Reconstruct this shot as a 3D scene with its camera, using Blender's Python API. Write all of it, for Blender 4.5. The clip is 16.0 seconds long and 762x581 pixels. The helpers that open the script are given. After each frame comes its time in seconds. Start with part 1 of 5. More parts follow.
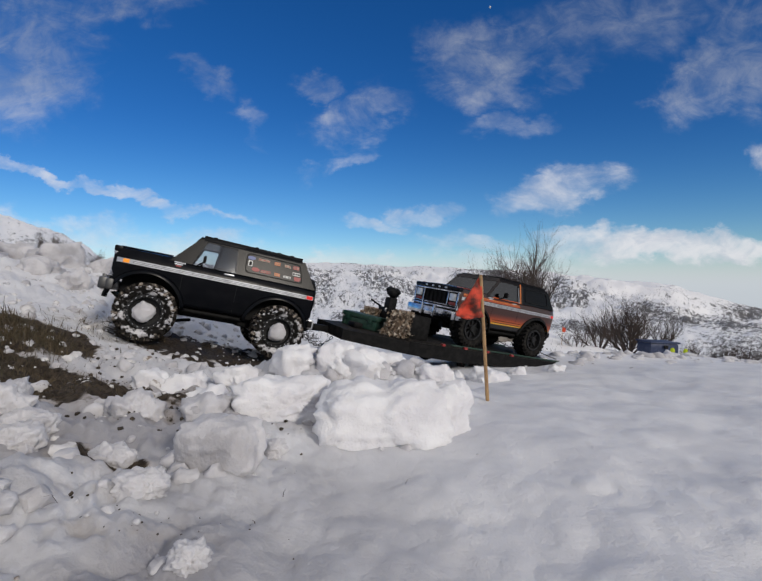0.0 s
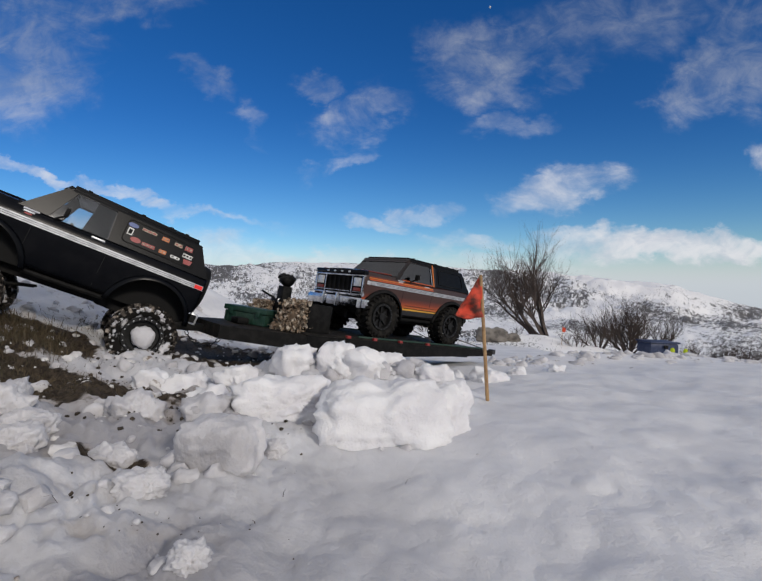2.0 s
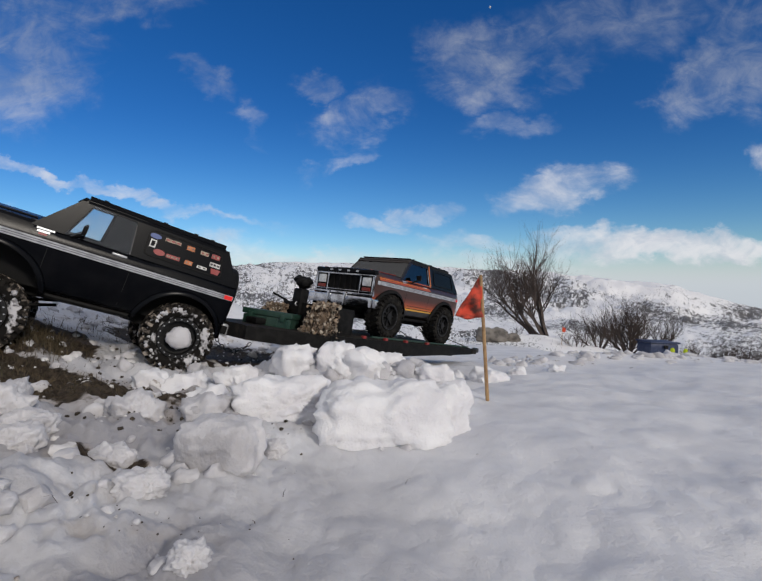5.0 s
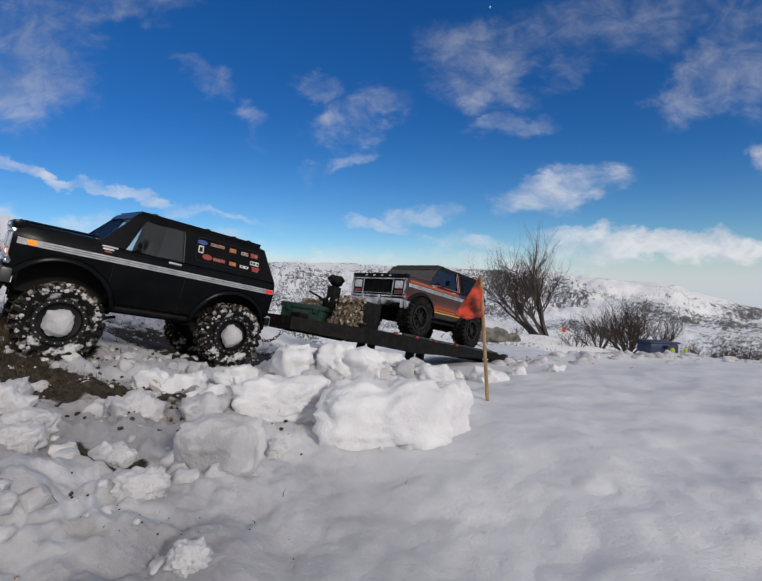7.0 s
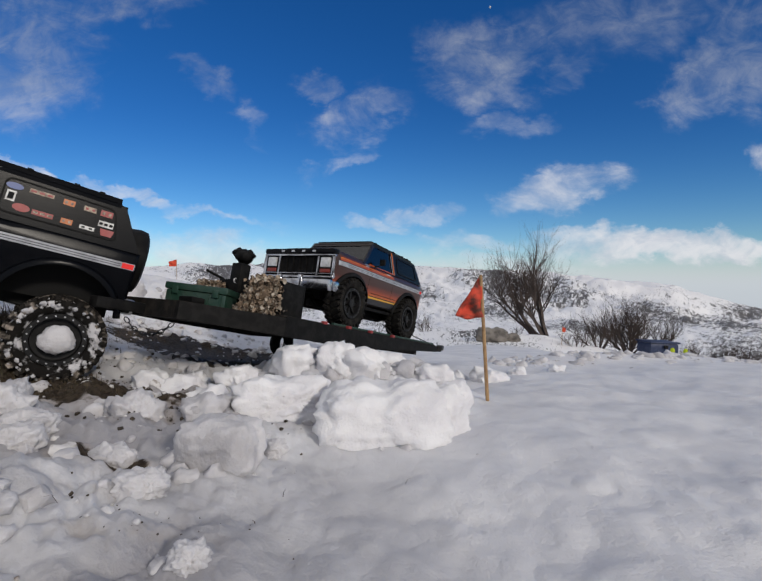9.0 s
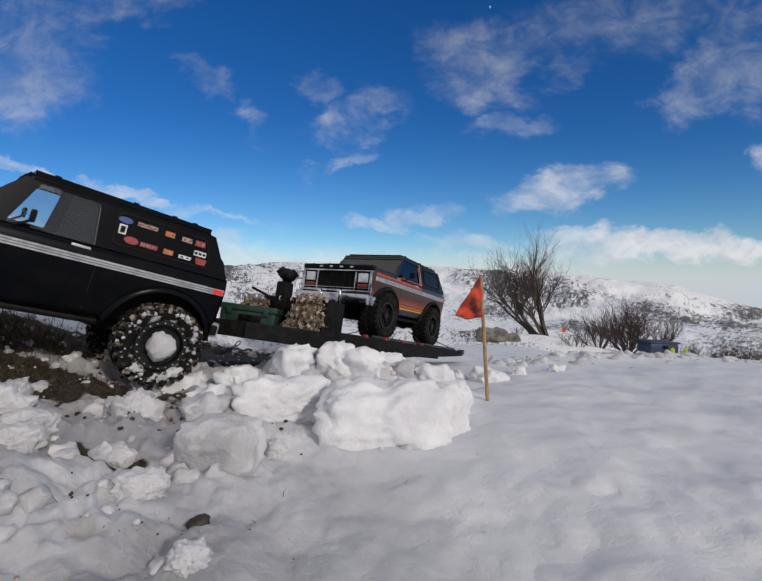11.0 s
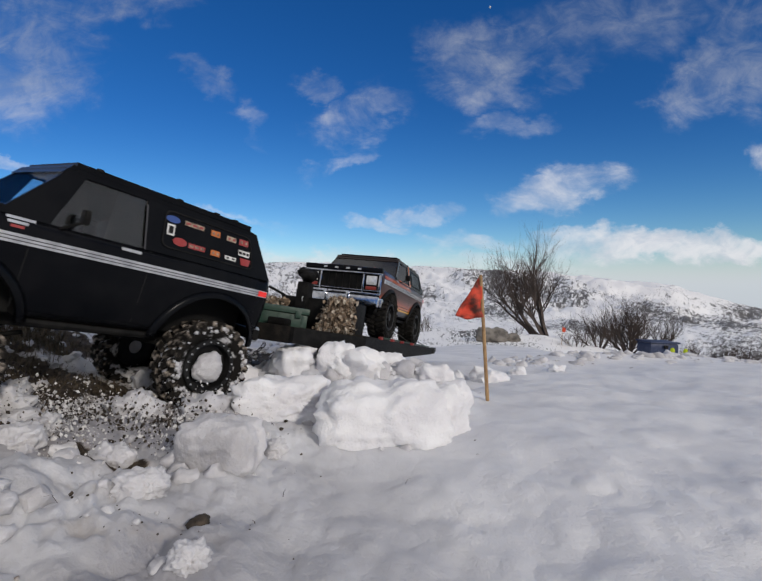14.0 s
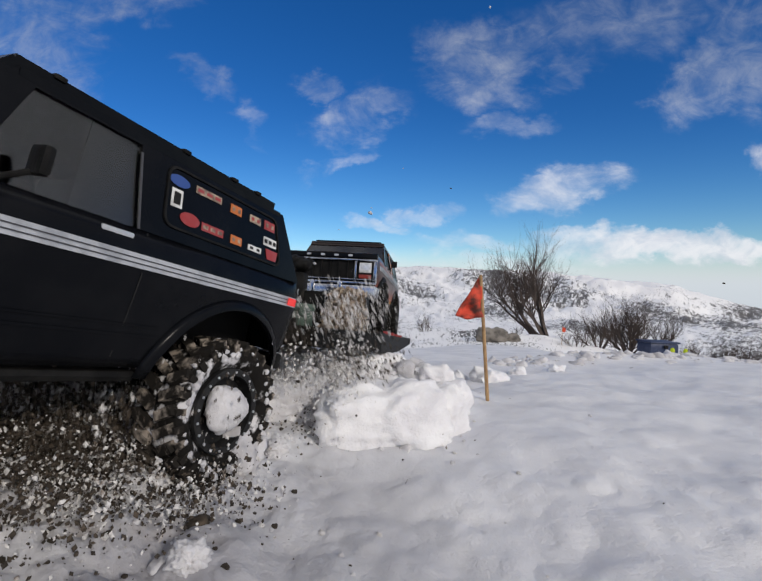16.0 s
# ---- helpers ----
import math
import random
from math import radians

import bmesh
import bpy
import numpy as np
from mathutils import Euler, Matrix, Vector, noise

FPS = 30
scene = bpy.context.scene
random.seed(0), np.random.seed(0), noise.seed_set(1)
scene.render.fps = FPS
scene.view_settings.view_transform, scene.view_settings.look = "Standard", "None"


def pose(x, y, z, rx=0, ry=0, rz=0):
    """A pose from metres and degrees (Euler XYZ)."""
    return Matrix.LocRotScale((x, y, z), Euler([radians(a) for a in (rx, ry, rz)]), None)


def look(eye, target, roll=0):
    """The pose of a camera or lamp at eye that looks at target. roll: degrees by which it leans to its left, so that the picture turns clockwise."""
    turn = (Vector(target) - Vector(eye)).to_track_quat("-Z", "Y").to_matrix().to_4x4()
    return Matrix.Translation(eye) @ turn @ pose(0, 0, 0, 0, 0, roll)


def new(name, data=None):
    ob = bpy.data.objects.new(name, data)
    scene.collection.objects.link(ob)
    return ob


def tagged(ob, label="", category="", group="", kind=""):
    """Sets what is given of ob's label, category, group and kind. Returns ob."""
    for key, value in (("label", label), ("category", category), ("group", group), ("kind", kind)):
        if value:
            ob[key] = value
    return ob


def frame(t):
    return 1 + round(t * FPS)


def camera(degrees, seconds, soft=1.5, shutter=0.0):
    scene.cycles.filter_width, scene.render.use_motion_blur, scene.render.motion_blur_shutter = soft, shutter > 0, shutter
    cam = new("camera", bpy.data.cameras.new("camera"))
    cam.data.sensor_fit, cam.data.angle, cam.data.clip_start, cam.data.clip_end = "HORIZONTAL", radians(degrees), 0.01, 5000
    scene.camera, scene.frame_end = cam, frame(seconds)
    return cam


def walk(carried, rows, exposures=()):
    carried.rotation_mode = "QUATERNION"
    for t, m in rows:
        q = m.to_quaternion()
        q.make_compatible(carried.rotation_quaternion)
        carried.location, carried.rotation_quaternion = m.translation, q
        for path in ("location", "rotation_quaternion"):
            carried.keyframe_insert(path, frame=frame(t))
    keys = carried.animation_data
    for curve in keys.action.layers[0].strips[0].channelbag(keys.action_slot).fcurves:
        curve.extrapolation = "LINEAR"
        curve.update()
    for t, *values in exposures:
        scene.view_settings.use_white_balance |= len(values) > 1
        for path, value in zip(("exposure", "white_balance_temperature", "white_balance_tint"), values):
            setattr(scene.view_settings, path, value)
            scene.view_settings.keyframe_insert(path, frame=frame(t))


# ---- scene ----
# A fixed action camera, low over the snow
EYE_Z = 0.22
cam = camera(80.87, 16.0, soft=1.5, shutter=0.18)
STAND = pose(0, 0, EYE_Z, 88.9, 0, 0)
walk(cam, [(0.0, STAND), (16.0, STAND)], exposures=[(0.0, 0.0), (11.5, 0.0), (12.5, 0.06), (14.3, 0.04), (15.3, 0.17), (16.0, 0.20)])

# ---- world and sun ----
SUN_EL, SUN_AZ = radians(24), radians(142)   # azimuth clockwise from +y: behind the camera, to its right


def nd(tree, kind, **sets):
    n = tree.nodes.new(kind)
    for k, v in sets.items():
        if k == "op":
            n.operation = v
        elif k == "ins":
            for i, val in v.items():
                n.inputs[i].default_value = val
    return n


def math_node(tree, op, a, b=None, clamp=False):
    n = tree.nodes.new("ShaderNodeMath")
    n.operation, n.use_clamp = op, clamp
    for i, v in enumerate((a, b)):
        if v is None:
            continue
        if isinstance(v, (int, float)):
            n.inputs[i].default_value = v
        else:
            tree.links.new(v, n.inputs[i])
    return n.outputs[0]


def mix_color(tree, fac, a, b):
    n = tree.nodes.new("ShaderNodeMix")
    n.data_type = "RGBA"
    for sock, v in ((n.inputs[0], fac), (n.inputs[6], a), (n.inputs[7], b)):
        if isinstance(v, (int, float)):
            sock.default_value = v
        elif isinstance(v, tuple):
            sock.default_value = (*v, 1) if len(v) == 3 else v
        else:
            tree.links.new(v, sock)
    return n.outputs[2]


def smooth_range(tree, v, lo, hi, to_lo=0.0, to_hi=1.0):
    n = tree.nodes.new("ShaderNodeMapRange")
    n.interpolation_type = "SMOOTHSTEP"
    tree.links.new(v, n.inputs[0])
    for i, val in enumerate((lo, hi, to_lo, to_hi)):
        n.inputs[i + 1].default_value = val
    return n.outputs[0]


def fractal(tree, vec, scale, detail=4.0, rough=0.55, distortion=0.0):
    n = tree.nodes.new("ShaderNodeTexNoise")
    if vec is not None:
        tree.links.new(vec, n.inputs["Vector"])
    n.inputs["Scale"].default_value = scale
    n.inputs["Detail"].default_value = detail
    n.inputs["Roughness"].default_value = rough
    n.inputs["Distortion"].default_value = distortion
    return n.outputs["Fac"]


def make_world():
    w = bpy.data.worlds.new("sky")
    scene.world = w
    w.use_nodes = True
    t = w.node_tree
    t.nodes.clear()
    out = t.nodes.new("ShaderNodeOutputWorld")
    bg = t.nodes.new("ShaderNodeBackground")
    bg.inputs[1].default_value = 0.1
    sky = t.nodes.new("ShaderNodeTexSky")
    sky.sky_type, sky.sun_disc = "NISHITA", False
    sky.sun_elevation, sky.sun_rotation = SUN_EL, SUN_AZ
    sky.altitude, sky.air_density, sky.dust_density, sky.ozone_density = 900, 1.0, 0.3, 3.0
    tc = t.nodes.new("ShaderNodeTexCoord")
    sep = t.nodes.new("ShaderNodeSeparateXYZ")
    t.links.new(tc.outputs["Generated"], sep.inputs[0])
    dx, dy, dz = sep.outputs
    safe = math_node(t, "MAXIMUM", dy, 0.12)
    u = math_node(t, "DIVIDE", dx, safe)
    v = math_node(t, "DIVIDE", dz, safe)
    comb = t.nodes.new("ShaderNodeCombineXYZ")
    t.links.new(u, comb.inputs[0])
    t.links.new(math_node(t, "MULTIPLY", v, 1.5), comb.inputs[1])
    wisps = fractal(t, comb.outputs[0], 5.5, 10.0, 0.62, 0.8)
    fine = fractal(t, comb.outputs[0], 15.0, 8.0, 0.62, 0.6)
    tex = math_node(t, "ADD", math_node(t, "MULTIPLY", wisps, 0.75), math_node(t, "MULTIPLY", fine, 0.25))
    # banks of cloud: centre and half-size on the sky (tangents of bearing and height), weight, slope
    banks = (
        (0.23, 0.49, 0.15, 0.10, 1.0, 0.0), (0.42, 0.455, 0.08, 0.05, 0.75, 0.0), (0.40, 0.205, 0.15, 0.055, 1.05, 0.15),
        (0.09, 0.15, 0.09, 0.03, 0.85, 0.15), (-0.01, 0.125, 0.09, 0.025, 0.9, -0.2), (0.72, 0.43, 0.13, 0.09, 0.95, 0.25),
        (0.83, 0.52, 0.13, 0.16, 0.85, 0.2), (0.52, 0.57, 0.30, 0.10, 0.62, 0.1), (0.66, 0.078, 0.34, 0.038, 1.7, -0.03),
        (0.85, 0.28, 0.06, 0.035, 0.85, 0.0), (-0.04, 0.37, 0.12, 0.06, 0.72, 0.25), (-0.15, 0.435, 0.07, 0.035, 0.7, -0.2),
        (-0.08, 0.28, 0.10, 0.03, 0.55, 0.5), (-0.80, 0.48, 0.20, 0.14, 0.85, 0.0), (-0.62, 0.63, 0.26, 0.07, 0.85, 0.0),
        (-0.39, 0.455, 0.07, 0.04, 0.6, -0.5), (-0.28, 0.375, 0.05, 0.03, 0.5, 0.0), (-0.27, 0.33, 0.03, 0.03, 0.35, -0.6), (0.28, 0.355, 0.11, 0.03, 0.52, 0.05),
        (-0.70, 0.232, 0.46, 0.018, 0.95, -0.25), (0.22, 0.085, 0.16, 0.02, 0.75, 0.0), (-0.66, 0.10, 0.5, 0.05, 0.9, -0.1), (0.02, 0.045, 0.5, 0.022, 0.85, -0.02),
    )
    warp = t.nodes.new("ShaderNodeTexNoise")
    t.links.new(comb.outputs[0], warp.inputs["Vector"])
    warp.inputs["Scale"].default_value, warp.inputs["Detail"].default_value, warp.inputs["Roughness"].default_value = 7.0, 6.0, 0.6
    wsep = t.nodes.new("ShaderNodeSeparateColor")
    t.links.new(warp.outputs["Color"], wsep.inputs[0])
    u0, v0 = u, v
    u = math_node(t, "ADD", u, math_node(t, "MULTIPLY", math_node(t, "SUBTRACT", wsep.outputs[0], 0.5), 0.26))
    v = math_node(t, "ADD", v, math_node(t, "MULTIPLY", math_node(t, "SUBTRACT", wsep.outputs[1], 0.5), 0.15))
    total = None
    for cx, cy, rx, ry, weight, slope in banks:
        a = math_node(t, "SUBTRACT", u, cx)
        b = math_node(t, "SUBTRACT", math_node(t, "SUBTRACT", v, cy), math_node(t, "MULTIPLY", a, slope))
        a = math_node(t, "DIVIDE", a, rx)
        b = math_node(t, "DIVIDE", b, ry)
        d = math_node(t, "ADD", math_node(t, "MULTIPLY", a, a), math_node(t, "MULTIPLY", b, b))
        m = math_node(t, "MULTIPLY", smooth_range(t, d, 1.7, 0.0), weight)
        total = m if total is None else math_node(t, "MAXIMUM", total, m)
    u, v = u0, v0
    edge = math_node(t, "ADD", math_node(t, "MULTIPLY", total, 0.80), math_node(t, "MULTIPLY", math_node(t, "SUBTRACT", tex, 0.5), 3.0))
    mask = math_node(t, "MULTIPLY", smooth_range(t, edge, 0.0, 1.75), smooth_range(t, total, 0.02, 0.75))
    high = smooth_range(t, v, 0.24, 0.50)
    shade = smooth_range(t, fine, 0.35, 0.65)
    low_white = mix_color(t, shade, (6.0, 6.2, 6.9), (7.6, 7.6, 7.9))
    high_white = mix_color(t, shade, (2.3, 2.8, 3.9), (3.8, 4.1, 4.8))
    white = mix_color(t, high, low_white, high_white)
    mask = math_node(t, "MULTIPLY", mask, math_node(t, "SUBTRACT", 0.92, math_node(t, "MULTIPLY", high, 0.16)))
    hsv = t.nodes.new("ShaderNodeHueSaturation")
    hsv.inputs["Saturation"].default_value = 1.3
    hsv.inputs["Value"].default_value = 1.0
    t.links.new(sky.outputs[0], hsv.inputs["Color"])
    deep = mix_color(t, smooth_range(t, v, 0.02, 0.42), (0.82, 0.92, 1.0), (0.47, 0.68, 0.92))
    mul = t.nodes.new("ShaderNodeMix")
    mul.data_type, mul.blend_type = "RGBA", "MULTIPLY"
    mul.inputs[0].default_value = 1.0
    t.links.new(hsv.outputs[0], mul.inputs[6])
    t.links.new(deep, mul.inputs[7])
    haze = smooth_range(t, v, 0.095, -0.01, 0.0, 0.78)
    col = mix_color(t, haze, mul.outputs[2], (5.8, 6.3, 7.2))
    front = smooth_range(t, dy, 0.1, 0.3)
    col = mix_color(t, math_node(t, "MULTIPLY", mask, front), col, white)
    # broken cloud goes on over and behind the camera
    cover = smooth_range(t, fractal(t, tc.outputs["Generated"], 2.2, 6, 0.55, 0.4), 0.36, 0.52)
    behind = math_node(t, "MULTIPLY", cover, smooth_range(t, math_node(t, "SUBTRACT", dy, math_node(t, "MULTIPLY", dz, 0.9)), 0.30, -0.15))
    col = mix_color(t, math_node(t, "MULTIPLY", behind, 0.9), col, (5.4, 5.3, 5.3))
    t.links.new(col, bg.inputs[0])
    t.links.new(bg.outputs[0], out.inputs[0])


make_world()
sun = new("sun", bpy.data.lights.new("sun", "SUN"))
sun.data.energy, sun.data.angle, sun.data.color = 1.66, radians(7), (1.0, 0.92, 0.82)
sun.matrix_world = look((math.sin(SUN_AZ) * 20, math.cos(SUN_AZ) * 20, math.tan(SUN_EL) * 20), (0, 0, 0))


# ---- materials ----
def material(name, color, rough=0.5, metal=0.0, second=None, scale=30.0, bump=0.0, bump_scale=None, coat=0.0, spec=None, emit=None, detail=5.0, edge=(0.4, 0.65)):
    m = bpy.data.materials.new(name)
    m.use_nodes = True
    t = m.node_tree
    b = t.nodes["Principled BSDF"]
    b.inputs["Base Color"].default_value = (*color, 1)
    b.inputs["Roughness"].default_value = rough
    b.inputs["Metallic"].default_value = metal
    b.inputs["Coat Weight"].default_value = coat
    b.inputs["Coat Roughness"].default_value = 0.08
    if spec is not None:
        b.inputs["Specular IOR Level"].default_value = spec
    tc = t.nodes.new("ShaderNodeTexCoord")
    if second is not None:
        f = fractal(t, tc.outputs["Object"], scale, detail)
        t.links.new(mix_color(t, smooth_range(t, f, edge[0], edge[1]), tuple(color), tuple(second)), b.inputs["Base Color"])
    if bump:
        f2 = fractal(t, tc.outputs["Object"], bump_scale or scale * 3, 4)
        bn = t.nodes.new("ShaderNodeBump")
        bn.inputs["Strength"].default_value = bump
        bn.inputs["Distance"].default_value = 0.003
        t.links.new(f2, bn.inputs["Height"])
        t.links.new(bn.outputs[0], b.inputs["Normal"])
    if emit:
        b.inputs["Emission Color"].default_value = (*emit[0], 1)
        b.inputs["Emission Strength"].default_value = emit[1]
    return m


SNOW = (0.77, 0.77, 0.785)


def soften(b, weight=0.5, scale=0.010):
    """Light that wanders a little way through the snow."""
    b.inputs["Subsurface Weight"].default_value = weight
    b.inputs["Subsurface Radius"].default_value = (1.0, 0.97, 0.95)
    b.inputs["Subsurface Scale"].default_value = scale


def near_ground_material():
    m = bpy.data.materials.new("snow_ground")
    m.use_nodes = True
    t = m.node_tree
    b = t.nodes["Principled BSDF"]
    b.inputs["Roughness"].default_value = 0.75
    b.inputs["Specular IOR Level"].default_value = 0.25
    soften(b)
    tc = t.nodes.new("ShaderNodeTexCoord")
    o = tc.outputs["Object"]
    grain = fractal(t, o, 260, 5, 0.65)
    blotch = fractal(t, o, 9, 4)
    base = mix_color(t, smooth_range(t, blotch, 0.35, 0.7), SNOW, (0.65, 0.655, 0.685))
    shade_noise = smooth_range(t, fractal(t, o, 4.0, 5, 0.6), 0.30, 0.56)
    # bare earth and dirty slush, in patches of their own along the churned track; the wide weak patch at (-0.36, 0.40)
    # tints in the dimmer light there
    sep = t.nodes.new("ShaderNodeSeparateXYZ")
    t.links.new(o, sep.inputs[0])
    patches = ((-0.46, 0.68, 0.17, 0.06, 1.6), (-0.60, 0.69, 0.16, 0.07, 1.6), (-0.70, 0.86, 0.15, 0.13, 1.5), (-0.36, 0.985, 0.18, 0.04, 1.2), (-0.20, 1.04, 0.16, 0.04, 1.15), (-0.38, 1.20, 0.40, 0.22, 1.15), (-0.42, 0.455, 0.09, 0.03, 0.50),
               (-0.29, 0.455, 0.065, 0.022, 0.95), (-0.36, 0.40, 0.25, 0.10, 0.36), (-0.62, 1.08, 0.22, 0.12, 0.55), (-0.17, 0.335, 0.10, 0.03, 0.34), (-0.12, 0.60, 0.05, 0.03, 0.36), (-0.38, 0.68, 0.24, 0.13, 0.65))
    total = None
    for cx, cy, rx, ry, wt in patches:
        a = math_node(t, "DIVIDE", math_node(t, "SUBTRACT", sep.outputs[0], cx), rx)
        c = math_node(t, "DIVIDE", math_node(t, "SUBTRACT", sep.outputs[1], cy), ry)
        d = math_node(t, "ADD", math_node(t, "MULTIPLY", a, a), math_node(t, "MULTIPLY", c, c))
        k = math_node(t, "MULTIPLY", smooth_range(t, d, 1.6, 0.0), wt)
        total = k if total is None else math_node(t, "MAXIMUM", total, k)
    n1 = fractal(t, o, 24, 8, 0.62, 0.3)
    dirt = smooth_range(t, math_node(t, "ADD", math_node(t, "MULTIPLY", total, 0.62), n1), 0.86, 0.98)
    slush = math_node(t, "MULTIPLY", smooth_range(t, math_node(t, "ADD", math_node(t, "MULTIPLY", total, 0.5), n1), 0.62, 0.95), 0.5)
    soil = mix_color(t, smooth_range(t, fractal(t, o, 120, 5), 0.35, 0.65), (0.022, 0.016, 0.011), (0.07, 0.052, 0.035))
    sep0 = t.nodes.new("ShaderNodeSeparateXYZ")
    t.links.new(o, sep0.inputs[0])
    # dimmer light over the left foreground, painted in as greyer snow
    left_shade = math_node(t, "MULTIPLY", math_node(t, "MULTIPLY", shade_noise, 0.9), smooth_range(t, math_node(t, "ADD", sep0.outputs[0], math_node(t, "MULTIPLY", sep0.outputs[1], 0.35)), 0.33, -0.05))
    left_shade = math_node(t, "MULTIPLY", left_shade, smooth_range(t, sep0.outputs[1], 1.05, 0.65))
    base = mix_color(t, left_shade, base, (0.33, 0.322, 0.338))
    col = mix_color(t, slush, base, (0.36, 0.30, 0.24))
    col = mix_color(t, dirt, col, soil)
    t.links.new(col, b.inputs["Base Color"])
    hgt = math_node(t, "ADD", grain, math_node(t, "MULTIPLY", fractal(t, o, 70, 6, 0.65), 1.8))
    bn = t.nodes.new("ShaderNodeBump")
    bn.inputs["Strength"].default_value, bn.inputs["Distance"].default_value = 0.55, 0.003
    t.links.new(hgt, bn.inputs["Height"])
    t.links.new(bn.outputs[0], b.inputs["Normal"])
    return m


def hill_material():
    m = bpy.data.materials.new("snowy_hills")
    m.use_nodes = True
    t = m.node_tree
    b = t.nodes["Principled BSDF"]
    b.inputs["Roughness"].default_value = 0.85
    tc = t.nodes.new("ShaderNodeTexCoord")
    sep = t.nodes.new("ShaderNodeSeparateXYZ")
    t.links.new(tc.outputs["Object"], sep.inputs[0])
    x, y, z = sep.outputs
    dist = math_node(t, "SQRT", math_node(t, "ADD", math_node(t, "MULTIPLY", x, x), math_node(t, "MULTIPLY", y, y)))
    bearing = math_node(t, "MULTIPLY", math_node(t, "ARCTAN2", x, y), 1.15)
    comb = t.nodes.new("ShaderNodeCombineXYZ")
    t.links.new(math_node(t, "MULTIPLY", bearing, 1.0), comb.inputs[0])
    t.links.new(math_node(t, "LOGARITHM", dist, 2.718), comb.inputs[1])
    st = t.nodes.new("ShaderNodeMapping")
    st.inputs["Scale"].default_value = (1, 0.10, 1)
    t.links.new(comb.outputs[0], st.inputs[0])
    # sagebrush and rock bands showing through the snow
    big = fractal(t, st.outputs[0], 4.5, 6, 0.6, 0.4)
    spots = fractal(t, st.outputs[0], 120, 8, 0.85)
    where = math_node(t, "ADD", math_node(t, "MULTIPLY", big, 0.6), math_node(t, "MULTIPLY", spots, 0.75))
    brush = math_node(t, "MULTIPLY", smooth_range(t, where, 0.695, 0.72), 0.95)
    snow = mix_color(t, smooth_range(t, fractal(t, st.outputs[0], 9, 5), 0.35, 0.7), (0.96, 0.95, 0.94), (0.90, 0.895, 0.90))
    col = mix_color(t, brush, snow, (0.075, 0.068, 0.062))
    t.links.new(col, b.inputs["Base Color"])
    return m


def sunset_paint():
    """Bronze paint that shades through red and orange to a yellow line low on the doors."""
    m = bpy.data.materials.new("sunset_body_paint")
    m.use_nodes = True
    t = m.node_tree
    b = t.nodes["Principled BSDF"]
    b.inputs["Roughness"].default_value = 0.28
    b.inputs["Coat Weight"].default_value = 0.15
    tc = t.nodes.new("ShaderNodeTexCoord")
    sep = t.nodes.new("ShaderNodeSeparateXYZ")
    t.links.new(tc.outputs["Object"], sep.inputs[0])
    fac = nd(t, "ShaderNodeMapRange", ins={1: 0.005, 2: 0.115})
    t.links.new(sep.outputs[2], fac.inputs[0])
    ramp = t.nodes.new("ShaderNodeValToRGB")
    e = ramp.color_ramp.elements
    stops = ((0.0, (0.008, 0.007, 0.007)), (0.135, (0.008, 0.007, 0.007)), (0.145, (0.68, 0.36, 0.03)), (0.185, (0.68, 0.34, 0.03)), (0.195, (0.52, 0.13, 0.014)), (0.275, (0.36, 0.06, 0.012)), (0.37, (0.15, 0.028, 0.012)), (0.47, (0.050, 0.016, 0.010)), (1.0, (0.030, 0.016, 0.011)))
    while len(e) < len(stops):
        e.new(0.5)
    for q, (at, c) in zip(e, stops):
        q.position, q.color = at, (*c, 1)
    t.links.new(fac.outputs[0], ramp.inputs[0])
    worn = fractal(t, tc.outputs["Object"], 60, 5)
    t.links.new(mix_color(t, smooth_range(t, worn, 0.55, 0.8, 0.0, 0.35), ramp.outputs[0], (0.05, 0.035, 0.028)), b.inputs["Base Color"])
    return m


M = {}


